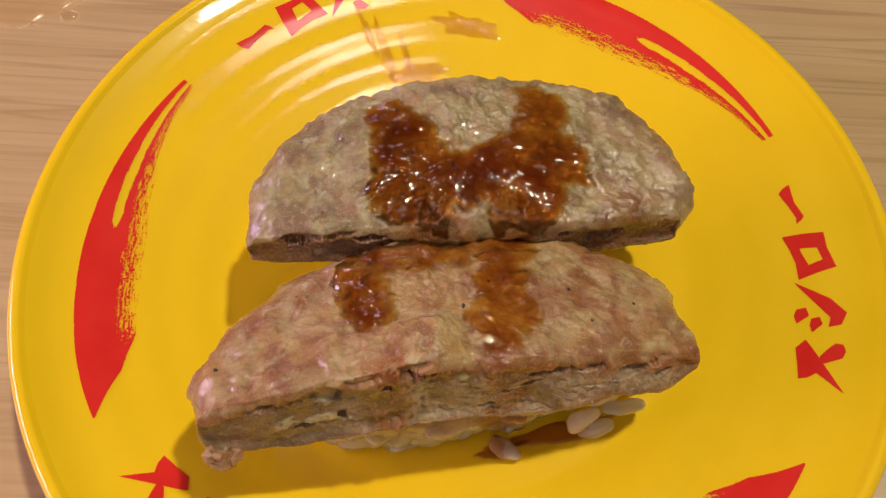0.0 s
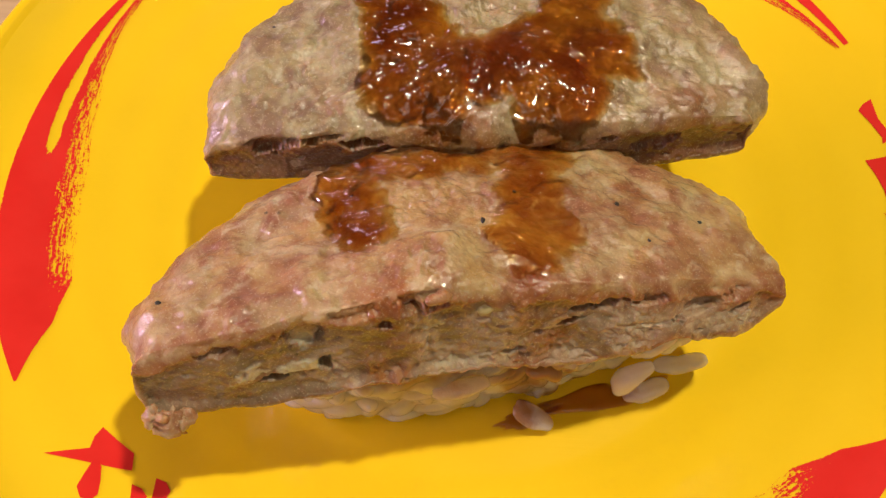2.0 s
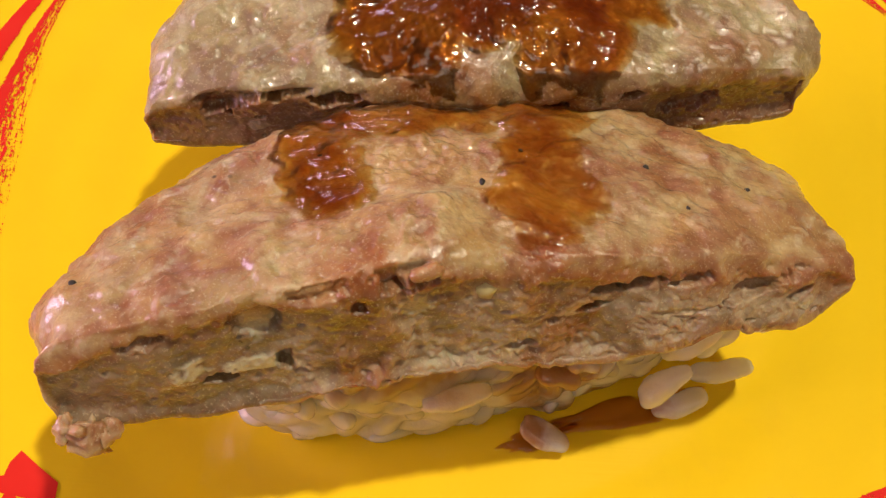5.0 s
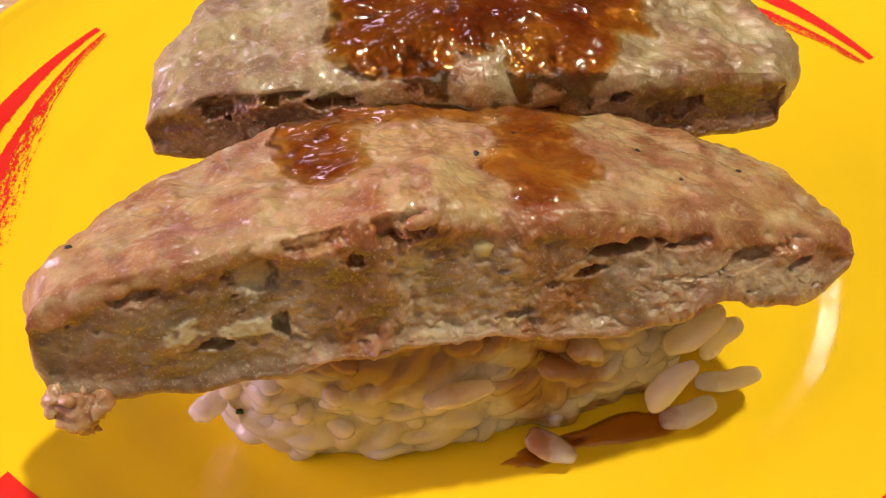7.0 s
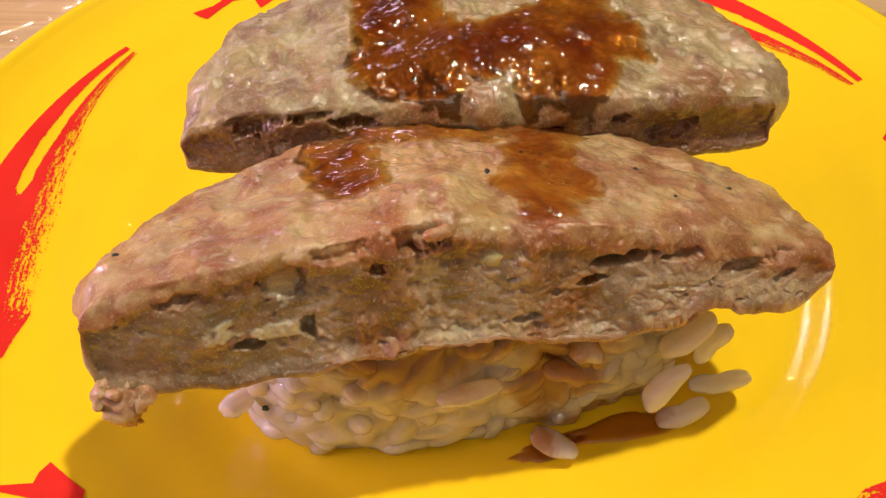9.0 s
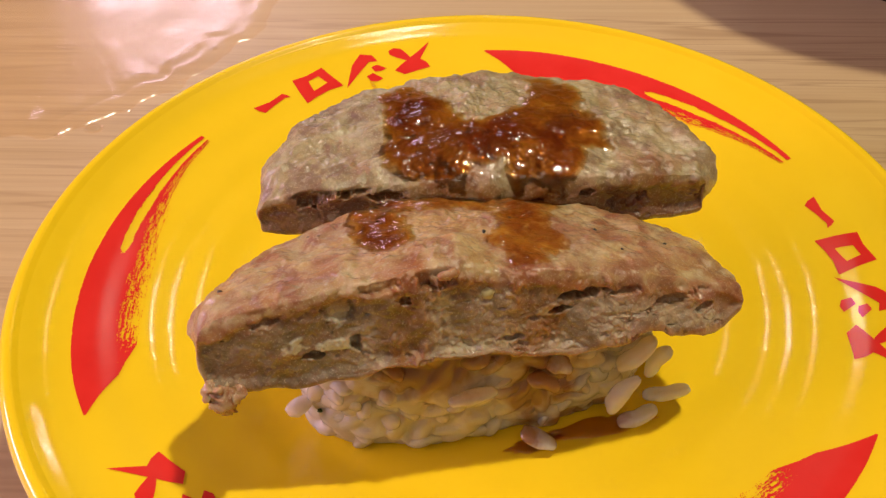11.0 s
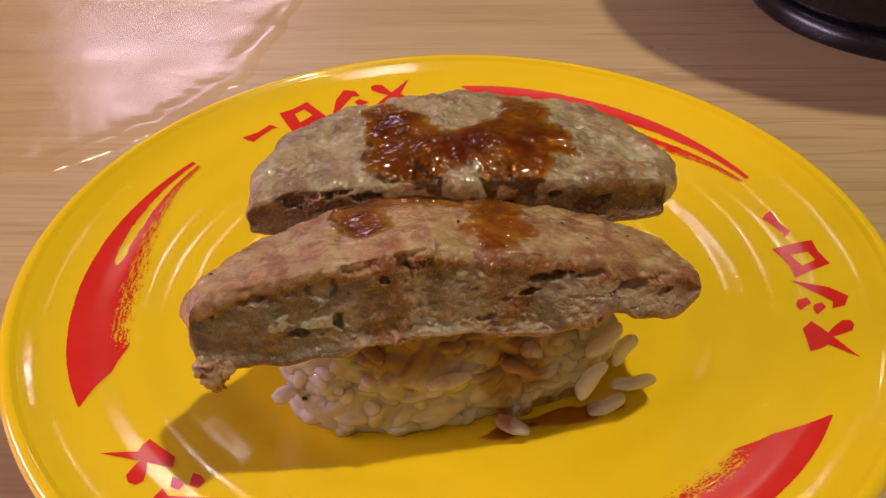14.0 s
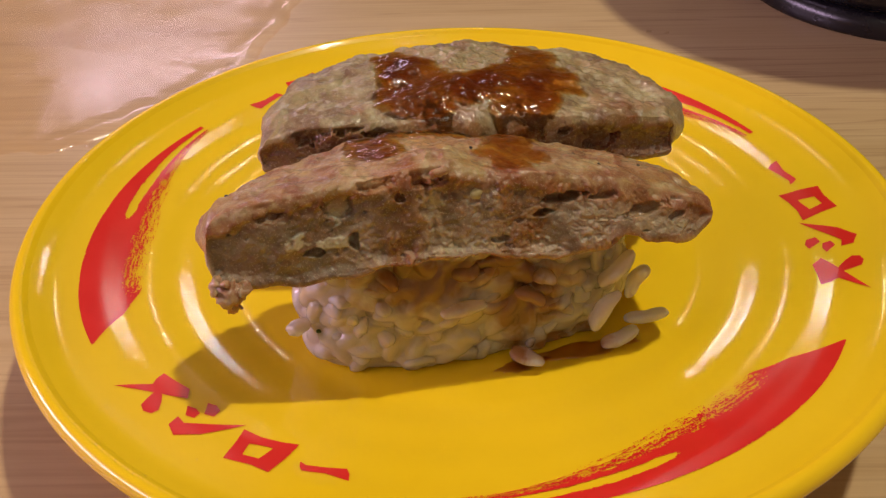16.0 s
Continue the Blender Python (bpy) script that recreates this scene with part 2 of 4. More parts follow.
def plain(name, colour, rough, metal=0.0, grain=0.0, scale=60):
    k = Nodes(name)
    p = k.coords()
    n = k.noise(p, scale, 4, 0.6)
    c = k.mix(k.level(n, 0.3, 0.7), tuple(v * (1 - grain) for v in colour), tuple(min(1, v * (1 + grain)) for v in colour))
    k.set(Base_Color=c, Roughness=k.level(n, 0.3, 0.7, rough * 0.85, rough * 1.15), Metallic=metal)
    return k.mat


def plate_material():
    k = Nodes("yellow_melamine")
    p = k.coords()
    cloud = k.noise(p, 28, 4, 0.6)
    c = k.mix(k.level(cloud, 0.3, 0.7), (0.75, 0.49, 0.008), (0.80, 0.53, 0.012))
    k.set(Base_Color=c)
    k.bsdf.inputs["Specular IOR Level"].default_value = 0.08
    k.bsdf.inputs["Coat Weight"].default_value = 0.75
    haze = k.noise(p, 55, 5, 0.65, 0.4)
    scratch = k.noise(k.coords((8, 420, 50), (0, 0, 0.9)), 9, 2, 0.5)
    k.set(Roughness=0.27, Coat_Roughness=k.math("ADD", k.level(haze, 0.35, 0.7, 0.04, 0.075), k.level(scratch, 0.62, 0.75, 0, 0.07)))
    relief = k.bump(k.noise(p, 45, 2, 0.5), 0.0006, 0.12, k.bump(scratch, 0.00003, 0.35))
    k.set(Normal=relief, Coat_Normal=relief)
    return k.mat


def paint_material(brush):
    k = Nodes("red_brush_print" if brush else "red_print")
    p = k.coords()
    k.set(Base_Color=k.mix(k.level(k.noise(p, 120, 3), 0.3, 0.7), (0.60, 0.018, 0.014), (0.66, 0.026, 0.02)), Roughness=0.16)
    if brush:
        along = k.attr("along")
        across = k.attr("across")
        v = k.add("ShaderNodeCombineXYZ", X=k.math("MULTIPLY", along, 3.2), Y=k.math("MULTIPLY", across, 17.0))
        streak = k.noise(v.outputs[0], 1.5, 5, 0.65, 0.25)
        v2 = k.add("ShaderNodeCombineXYZ", X=k.math("MULTIPLY", along, 22.0), Y=k.math("MULTIPLY", across, 14.0))
        crumbs = k.noise(v2.outputs[0], 1.6, 3, 0.7)
        dry = k.math("ADD", k.math("MULTIPLY", streak, 0.55), k.math("MULTIPLY", crumbs, 0.45))
        need = k.attr("need")
        solid = k.math("GREATER_THAN", dry, need)
        k.set(Alpha=solid)
    return k.mat


def wood_material():
    k = Nodes("maple_laminate")
    g = k.coords((3.5, 70, 20), (0, 0, 0.07))
    grain = k.noise(g, 1.3, 6, 0.62, 0.9)
    fine = k.noise(k.coords((16, 620, 60), (0, 0, 0.07)), 1.2, 3, 0.6)
    cloud = k.noise(k.coords(), 9, 3, 0.5)
    c = k.ramp(grain, (0.25, (0.36, 0.235, 0.11)), (0.5, (0.46, 0.315, 0.165)), (0.75, (0.50, 0.36, 0.20)))
    c = k.mix(k.level(fine, 0.42, 0.72, 0, 0.35), c, (0.30, 0.185, 0.09))
    c = k.mix(k.level(cloud, 0.3, 0.7, 0, 0.25), c, (0.49, 0.345, 0.195))
    vein = k.math("ABSOLUTE", k.math("SUBTRACT", k.noise(k.coords((2.2, 75, 20), (0, 0, 0.07)), 1.6, 3, 0.6, 0.5), 0.5))
    c = k.mix(k.math("MULTIPLY", k.level(vein, 0.0, 0.022, 0.6, 0.0), k.level(cloud, 0.35, 0.6, 0.3, 1.0)), c, (0.27, 0.16, 0.075))
    k.set(Base_Color=c, Roughness=k.level(grain, 0.3, 0.7, 0.3, 0.42), Normal=k.bump(fine, 0.00006, 0.6))
    return k.mat


def water_material():
    k = Nodes("water")
    p = k.coords()
    b = k.bump(k.noise(p, 60, 3, 0.6, 0.3), 0.0012, 0.14)
    b = k.bump(k.noise(p, 700, 3, 0.6), 0.00012, k.level(k.noise(p, 45, 2, 0.6), 0.4, 0.6, 0.03, 0.6), b)
    clear = k.add("ShaderNodeBsdfTransparent", Color=(0.90, 0.87, 0.80, 1))
    gloss = k.add("ShaderNodeBsdfGlossy", Color=(1, 1, 1, 1), Roughness=k.level(k.noise(p, 60, 3, 0.6), 0.35, 0.65, 0.10, 0.24), Normal=b)
    fres = k.add("ShaderNodeFresnel", IOR=1.45, Normal=b)
    both = k.add("ShaderNodeMixShader", Fac=fres.outputs[0])
    k.tree.links.new(clear.outputs[0], both.inputs[1])
    k.tree.links.new(gloss.outputs[0], both.inputs[2])
    k.tree.links.new(both.outputs[0], k.out.inputs["Surface"])
    return k.mat


MEAT_FRONT = meat_material("browned_meat", (0.27, 0.118, 0.042), (0.42, 0.262, 0.098), (0.22, 0.072, 0.034), (0.50, 0.38, 0.20),
                           (0.12, 0.078, 0.037), (0.40, 0.305, 0.20))
MEAT_BACK = meat_material("grey_meat", (0.215, 0.150, 0.068), (0.37, 0.285, 0.132), (0.175, 0.092, 0.054), (0.43, 0.365, 0.215),
                          (0.14, 0.073, 0.036), (0.25, 0.148, 0.080))
SAUCE_THICK = sauce_material("dark_glaze", (0.88, 0.56, 0.18), (0.54, 0.20, 0.036))
SAUCE_THIN = sauce_material("thin_glaze", (0.96, 0.74, 0.38), (0.78, 0.46, 0.14))
ONION = plain("onion_flesh", (0.44, 0.38, 0.17), 0.3, grain=0.15, scale=500)
RICE = rice_material("cooked_rice", (0.90, 0.87, 0.82), (0.82, 0.66, 0.36), (0.44, 0.20, 0.05))
PLATE = plate_material()
PAINT = paint_material(False)
BRUSH = paint_material(True)
WOOD = wood_material()
WATER = water_material()
BLACK = plain("black_lacquer", (0.012, 0.011, 0.012), 0.28, grain=0.15)
PLASTER = plain("wall_paint", (0.55, 0.45, 0.36), 0.8, grain=0.06, scale=4)
CEILING = plain("ceiling_paint", (0.62, 0.58, 0.52), 0.85, grain=0.05, scale=4)
FLOORING = plain("floor_vinyl", (0.22, 0.17, 0.13), 0.5, grain=0.15, scale=6)
METAL = plain("lamp_metal", (0.55, 0.55, 0.55), 0.35, metal=1.0, grain=0.05)
HERB = plain("green_herb", (0.03, 0.07, 0.03), 0.5, grain=0.2, scale=900)
CHAR = plain("pepper_char", (0.02, 0.014, 0.012), 0.5, grain=0.2, scale=900)

# ---------------------------------------------------------------- room
def slab_box(name, lo, hi, material, kind="structure"):
    lo, hi = Vector(lo), Vector(hi)
    ob = part(name, box(*(hi - lo)), material, smooth=False)
    ob.location = (lo + hi) / 2
    return tagged(ob, kind=kind)


slab_box("floor", (-2.0, -1.8, -0.78), (2.0, 4.6, -0.72), FLOORING)
slab_box("ceiling", (-2.0, -1.8, 2.25), (2.0, 4.6, 2.33), CEILING)
slab_box("wall_west", (-2.1, -1.8, -0.72), (-2.0, 4.6, 2.25), PLASTER)
slab_box("wall_east", (2.0, -1.8, -0.72), (2.1, 4.6, 2.25), PLASTER)
slab_box("wall_south", (-2.0, -1.9, -0.72), (2.0, -1.8, 2.25), PLASTER)
slab_box("wall_north", (-2.0, 4.6, -0.72), (2.0, 4.7, 2.25), PLASTER)

table = thing("dining_table", "light maple laminate restaurant table with fine grain", "table", (0, 0.15, -0.72))
top = part("tabletop", box(1.3, 0.8, 0.03, 0.004), WOOD, table, smooth=False)
top.location = (0, 0, 0.705)
leg = part("leg", box(0.5, 0.4, 0.02, 0.003), BLACK, table, smooth=False)
leg.location = (0, 0, 0.01)
post = part("post", lathe([(0.001, 0), (0.04, 0), (0.04, 0.67), (0.001, 0.67)], 24), BLACK, table)
post.location = (0, 0, 0.02)

for place in (KEY, NEAR, BACK, FAR_A, FAR_B):
    fixture = thing("ceiling_downlight", "round metal downlight set under the ceiling", "lamp", (place[0], place[1], 2.25), "ceiling downlights")
    part("housing", lathe([(0.001, 0.0), (0.15, 0.0), (0.15, -0.06), (0.14, -0.06), (0.14, -0.02), (0.001, -0.02)], 32), METAL, fixture, smooth=False)

# ---------------------------------------------------------------- plate
RIM_R = np.linspace(39.0, 72.0, 199)
RIM_SLOPE = np.radians(12.3 + 2.3 * np.cos(2 * math.pi * (RIM_R - 52.0) / 8.0)) * step(38.5, 41.0, RIM_R) + np.radians(13.0) * step(67.4, 70.6, RIM_R)
RIM_Z = 17.5 + np.r_[0, np.cumsum(np.tan(RIM_SLOPE[:-1]) * np.diff(RIM_R))]
LIP = RIM_Z[-1]
BEAD = [(73.4 + 1.6 * math.sin(a), LIP - 0.9 + 1.6 * math.cos(a)) for a in np.linspace(-0.42, 2.6, 26)]
EDGE = chaikin([(72.0, LIP), *BEAD, (73.0, LIP - 2.7),
                (68, 21.4), (58, 19.2), (50, 17.2), (46.5, 14.0), (45.6, 6.0), (45.6, 0.6), (45.0, 0.0), (43.6, 0.0), (43.0, 0.7),
                (42.6, 8), (41.5, 14.2), (38, 15.2), (20, 15.3), (0.01, 15.3)], 2)
PROFILE = np.vstack([[(0.01, 17.5), (12, 17.5), (24, 17.5), (34, 17.5), (37.5, 17.5)], np.stack([RIM_R, RIM_Z], 1), EDGE[1:]])
TOPSIDE = PROFILE[: int(np.argmax(PROFILE[:, 0]))]


def plate_z(r):
    return np.interp(r, TOPSIDE[:, 0], TOPSIDE[:, 1])


plate = thing("sushi_plate", "round yellow melamine sushi plate with red brush prints", "plate")
part("dish", lathe([(r * MM, z * MM) for r, z in PROFILE], 288), PLATE, plate)


def on_plate(r, degrees, lift=0.09):
    a = math.radians(degrees)
    return (r * math.cos(a) * MM, r * math.sin(a) * MM, (float(plate_z(r)) + lift) * MM)


def brush_stroke(turn):
    """A dry-brush sweep of paint: solid at its outer flank, split in two tails at its thin end."""
    n, m = 120, 26
    verts, faces, along, across, need = [], [], [], [], []
    for i in range(n + 1):
        s = i / n
        ang = -30.2 - 62.6 * s + turn
        outer = 64.6 + 0.6 * math.sin(min(1, s * 5) * 1.57) - 1.6 * s
        inner = np.interp(s, [0, 0.05, 0.1, 0.2, 0.36, 0.5, 0.7, 0.88, 1], [64.3, 61.6, 58.6, 55.2, 54.4, 54.6, 56.8, 59.6, 61.1])
        for j in range(m + 1):
            w = j / m
            verts.append(on_plate(outer + (inner - outer) * w, ang))
            along.append(s * 4.0)
            across.append(w)
            gap = math.exp(-((w - 0.40 - 0.06 * s) / (0.08 + 0.14 * max(0, s - 0.5))) ** 2) * float(step(0.46, 0.58, s))
            dry = 0.30 * float(step(0.52, 0.70, w)) * float(step(0.05, 0.25, s)) + 0.07 * float(step(0.7, 1.0, w))
            edge = 0.30 * float(step(0.94, 1.0, 1 - w)) + 0.30 * float(step(0.93, 1.0, w))
            gone = 0.5 * float(step(0.80, 0.95, w)) * float(step(0.5, 0.8, s))
            need.append(0.18 + max(0.75 * gap, dry, edge, gone))
    for i in range(n):
        for j in range(m):
            a = i * (m + 1) + j
            faces.append((a, a + 1, a + m + 2, a + m + 1))
    ob = part("brush_mark", (verts, faces), BRUSH, plate, "red dry-brush sweep")
    for name, values in (("along", along), ("across", across), ("need", need)):
        at = ob.data.attributes.new(name, "FLOAT", "POINT")
        at.data.foreach_set("value", values)
    return ob


def print_mark(outline, turn, out, hole=()):
    """One filled red shape on the rim; its outline, and that of a hole, in (radius, degrees)."""
    def flat(points):
        return [((r + out) * math.cos(math.radians(a + turn)), (r + out) * math.sin(math.radians(a + turn))) for r, a in points]

    bm = bmesh.new()
    ring = [bm.verts.new((x, y, 0)) for x, y in flat(outline)]
    if hole:
        inner = [bm.verts.new((x, y, 0)) for x, y in flat(hole)]
        for i in range(len(ring)):
            k = (i + 1) % len(ring)
            bm.faces.new((ring[i], ring[k], inner[k], inner[i]))
    else:
        bmesh.ops.triangulate(bm, faces=[bm.faces.new(ring)])
    for _ in range(3):
        bmesh.ops.subdivide_edges(bm, edges=bm.edges[:], cuts=1, use_grid_fill=True)
    for v in bm.verts:
        v.co = Vector((v.co.x * MM, v.co.y * MM, (float(plate_z(math.hypot(v.co.x, v.co.y))) + 0.09) * MM))
    bmesh.ops.recalc_face_normals(bm, faces=bm.faces[:])
    if sum(f.normal.z for f in bm.faces) < 0:
        bmesh.ops.reverse_faces(bm, faces=bm.faces[:])
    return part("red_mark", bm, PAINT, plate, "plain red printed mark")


MARKS = [
    ([(64.8, -20.8), (60.1, -18.6), (59.0, -19.6), (57.6, -20.2), (57.0, -17.6), (56.4, -14.9), (57.8, -13.2), (59.0, -14.6), (60.3, -16.2)], ()),
    ([(60.2, -17.2), (60.2, -15.8), (61.2, -14.4), (62.4, -13.2), (63.6, -13.2), (64.1, -14.2), (63.7, -15.4), (62.2, -16.2)], ()),
    ([(58.8, -11.8), (58.3, -10.6), (58.5, -9.4), (59.8, -9.0), (60.3, -10.2)], ()),
    ([(56.3, -10.5), (55.8, -9.2), (56.2, -7.9), (57.7, -7.5), (58.2, -8.9)], ()),
    ([(63.2, -10.0), (61.2, -10.6), (61.5, -9.0), (56.0, -2.8), (61.6, -5.8), (64.1, -8.0)], ()),
    ([(56.9, -2.4), (56.8, 0.8), (56.2, 3.6), (55.5, 6.0), (58.6, 6.0), (62.4, 5.7), (62.3, 3.0), (63.2, -0.4), (60.2, -1.2)],
     [(58.8, 0.2), (58.4, 1.3), (58.0, 2.6), (57.9, 3.4), (59.4, 3.3), (60.7, 3.2), (60.9, 2.2), (61.2, 1.0), (60.0, 0.6)]),
    ([(58.5, 8.0), (58.8, 9.0), (58.2, 11.6), (57.5, 14.2), (58.4, 14.9), (59.8, 15.3), (59.4, 12.0), (60.1, 9.0), (59.4, 8.4)], ()),
]
for turn, out, shift in ((0, 1.7, 2.6), (120, 3.0, 0.6), (240, 0.0, 0.0)):
    brush_stroke(turn)
    for outline, hole in MARKS:
        print_mark(outline, turn + shift, out, hole)

# ---------------------------------------------------------------- meat slices
def smooth_loop(p, times):
    for _ in range(times):
        p = 0.25 * np.roll(p, 1, 0) + 0.5 * p + 0.25 * np.roll(p, -1, 0)
    return p


SURFACE = {}


def meat_slice(name, label, centre, turn, back_line, z_top, z_bot, face, holes, pale, glaze, meat, sauce, seed, side_round, left_round, soak, gritty):
    """A half-moon slice of a thick patty. back_line runs round its browned side, face(u, h) gives how far its cut face
    stands back at height h; z_top and z_bot are heights over (u, v)."""
    a_left, a_right, b = -back_line[0][0], back_line[-1][0], max(v for _, v in back_line)
    arc = chaikin(back_line, 3)[::-1]
    chord = np.stack([np.linspace(-a_left, a_right, 900), np.zeros(900)], 1)

    def spread(line, count):
        run = np.r_[0, np.cumsum(np.linalg.norm(np.diff(line, axis=0), axis=1))]
        at = np.linspace(0, run[-1], count, endpoint=False)
        return np.stack([np.interp(at, run, line[:, k]) for k in (0, 1)], 1)

    n_arc, n_cut = 440, 520
    n = n_arc + n_cut
    out = np.concatenate([spread(arc, n_arc), spread(chord, n_cut)])
    out = smooth_loop(out, 14)
    cutness = smooth_loop((np.arange(n) >= n_arc).astype(float)[:, None], 6)[:, 0]
    q3 = np.stack([out[:, 0], out[:, 1], np.full(n, seed)], 1)
    wob = 0.8 * fbm(q3, 6.0, 3, 0.55, seed) + 0.25 * fbm(q3, 1.7, 2, 0.55, seed + 1)
    mid = np.array([0.0, 0.40 * b])
    d = out - mid
    dist = np.linalg.norm(d, axis=1)
    out = out + d / dist[:, None] * (wob * (1.0 - 0.8 * cutness))[:, None]
    d = out - mid
    dist = np.linalg.norm(d, axis=1)
    r_side = np.where(out[:, 0] < 0, left_round, side_round)
    r_cut = 1.7 + 0.7 * fbm(q3, 3.0, 2, 0.5, seed + 8)
    r_top = r_side * (1 - cutness) + r_cut * cutness
    r_bot = r_side * 0.8 * (1 - cutness) + 0.9 * cutness
    thick = z_top(out[:, 0], out[:, 1]) - z_bot(out[:, 0], out[:, 1])
    r_top, r_bot = np.minimum(r_top, 0.52 * thick), np.minimum(r_bot, 0.42 * thick)
    rows, flank = [], []

    def ring_at(inset, top, drop, blend):
        q = mid + d * (1 - inset / dist)[:, None]
        zt, zb = z_top(q[:, 0], q[:, 1]), z_bot(q[:, 0], q[:, 1])
        z = (zt - drop) if blend is None and top else (zb + drop) if blend is None else (zt - r_top) * (1 - blend) + (zb + r_bot) * blend
        rows.append(np.stack([q[:, 0], q[:, 1], z], 1))

    n_top, n_edge, n_side = 110, 14, 86
    for k in range(n_top):
        t = 0.02 + 0.98 * k / n_top
        ring_at(dist - (dist - r_top) * t, True, np.zeros(n), None)
        flank.append(0.0)
    for k in range(n_edge):
        a = math.pi / 2 * k / n_edge
        ring_at(r_top * (1 - math.sin(a)), True, r_top * (1 - math.cos(a)), None)
        flank.append(k / n_edge)
    for k in range(n_side):
        ring_at(np.zeros(n), True, None, k / (n_side - 1))
        flank.append(1.0)
    for k in range(8):
        a = math.pi / 2 * (1 - k / 8)
        ring_at(r_bot * (1 - math.sin(a)), False, r_bot * (1 - math.cos(a)), None)
        flank.append(1 - k / 8)
    for k in range(20):
        t = 1.0 - 0.97 * k / 19
        ring_at(dist - (dist - r_bot) * t, False, np.zeros(n), None)
        flank.append(0.0)
    m = len(rows)
    grid = np.array(rows)
    flank = np.array(flank)[:, None] * np.ones((1, n))
    cut = flank * cutness[None, :]

    def relax(g, times):
        g = g.copy()
        for _ in range(times):
            g[1:-1] = 0.25 * (np.roll(g, 1, 1) + np.roll(g, -1, 1))[1:-1] + 0.25 * (g[:-2] + g[2:])
        return g

    def normals(g):
        along = np.roll(g, -1, 1) - np.roll(g, 1, 1)
        down = np.gradient(g, axis=0)
        nn = np.cross(down, along)
        nn = nn / np.maximum(np.linalg.norm(nn, axis=2, keepdims=True), 1e-9)
        return -nn if nn[10, :, 2].mean() < 0 else nn

    span = z_top(grid[:, :, 0], grid[:, :, 1]) - z_bot(grid[:, :, 0], grid[:, :, 1])
    high = np.clip((grid[:, :, 2] - z_bot(grid[:, :, 0], grid[:, :, 1])) / np.maximum(span, 1), 0, 1)
    grid[:, :, 1] += face(grid[:, :, 0], high) * step(9.0, 0.0, grid[:, :, 1])
    nrm = normals(relax(grid, 3))
    flat = grid.reshape(-1, 3)
    w = cut.reshape(-1)
    warp = flat + 0.8 * np.stack([fbm(flat, 2.2, 2, 0.5, seed + 31), fbm(flat, 2.2, 2, 0.5, seed + 37), fbm(flat, 2.2, 2, 0.5, seed + 41)], 1)
    crust = 0.55 * fbm(flat, 7.5, 2, 0.5, seed) + 0.42 * fbm(warp, 3.6, 1, 0.5, seed + 3) + 0.24 * fbm(warp, 1.7, 2, 0.5, seed + 4) + 0.07 * fbm(flat, 0.7, 2, 0.6, seed + 5)
    crumb = gritty(flat) * step(-0.75, 0.2, fbm(flat, 5.0, 3, 0.55, seed + 17))
    clod = np.abs(fbm(warp, 1.5, 2, 0.55, seed + 12))
    loose = 0.34 * fbm(warp, 2.8, 2, 0.5, seed + 14) + 0.40 * fbm(warp, 1.3, 3, 0.6, seed + 13) + 0.34 * clod + 0.14 * fbm(flat, 0.45, 2, 0.6, seed + 15)
    rough = 0.45 * fbm(flat, 7.0, 2, 0.5, seed + 11) + crumb * loose * np.clip(span.reshape(-1) / 13.0, 0.45, 1.0) * 0.85 + (1 - crumb) * (0.24 * fbm(warp, 2.4, 2, 0.5, seed + 19) + 0.10 * fbm(flat, 0.6, 2, 0.6, seed + 16))
    below = z_top(flat[:, 0], flat[:, 1]) - flat[:, 2]
    above = flat[:, 2] - z_bot(flat[:, 0], flat[:, 1])
    lip = step(1.2, 3.2, below + 0.9 * fbm(flat, 3.4, 3, 0.6, seed + 2))
    recess = (0.55 * step(-0.4, 0.5, fbm(flat, 8.0, 2, 0.5, seed + 23)) + 0.2) * lip * step(0.5, 2.2, above)
    near = w > 0.4
    face_p = flat[near]
    ragged = 0.75 * fbm(face_p, 1.4, 3, 0.65, seed + 21)

    def spots(rows_of, sharp):
        e = np.zeros(len(face_p))
        for pu, zz, ru, rz, deep in rows_of:
            k = ((face_p[:, 0] - pu) / ru) ** 2 + ((face_p[:, 2] - zz) / rz) ** 2 + ragged
            e = np.maximum(e, deep * step(1.2, 1.2 - sharp, k))
        return e

    rs = np.random.RandomState(int(seed * 10) + 3)
    pores = []
    for _ in range(34):
        pu, ph = rs.uniform(-a_left, a_right), rs.uniform(0.12, 0.9)
        zb, zt = z_bot(np.array([pu]), np.array([0.0]))[0], z_top(np.array([pu]), np.array([0.0]))[0]
        pores.append((pu, zb * (1 - ph) + zt * ph, rs.uniform(0.2, 0.6), rs.uniform(0.15, 0.35), rs.uniform(0.15, 0.45)))
    pits, light = np.zeros(len(flat)), np.zeros(len(flat))
    pits[near] = np.maximum(spots(pores, 1.0), spots(holes, 0.8))
    light[near] = spots(pale, 0.6)
    disp = (1 - w * step(0.6, 2.2, below)) * crust * (0.6 + 0.4 * step(0.5, 6.0, flat[:, 1])) + w * (rough - recess - pits + 0.25 * light)
    pole = np.minimum(1, np.arange(m) / 20.0)[:, None] * np.ones((1, n))
    grid = grid + nrm * (disp.reshape(m, n))[:, :, None] * np.maximum(pole, 0.35)[:, :, None]
    grid[0] = grid[0].mean(0)
    grid[-1] = grid[-1].mean(0)

    j, i = np.meshgrid(np.arange(m - 1), np.arange(n), indexing="ij")
    k = (i + 1) % n
    faces = np.stack([j * n + i, (j + 1) * n + i, (j + 1) * n + k, j * n + k], 2).reshape(-1, 4)
    root = thing(name, label, "meat slice", (centre[0] * MM, centre[1] * MM, 0))
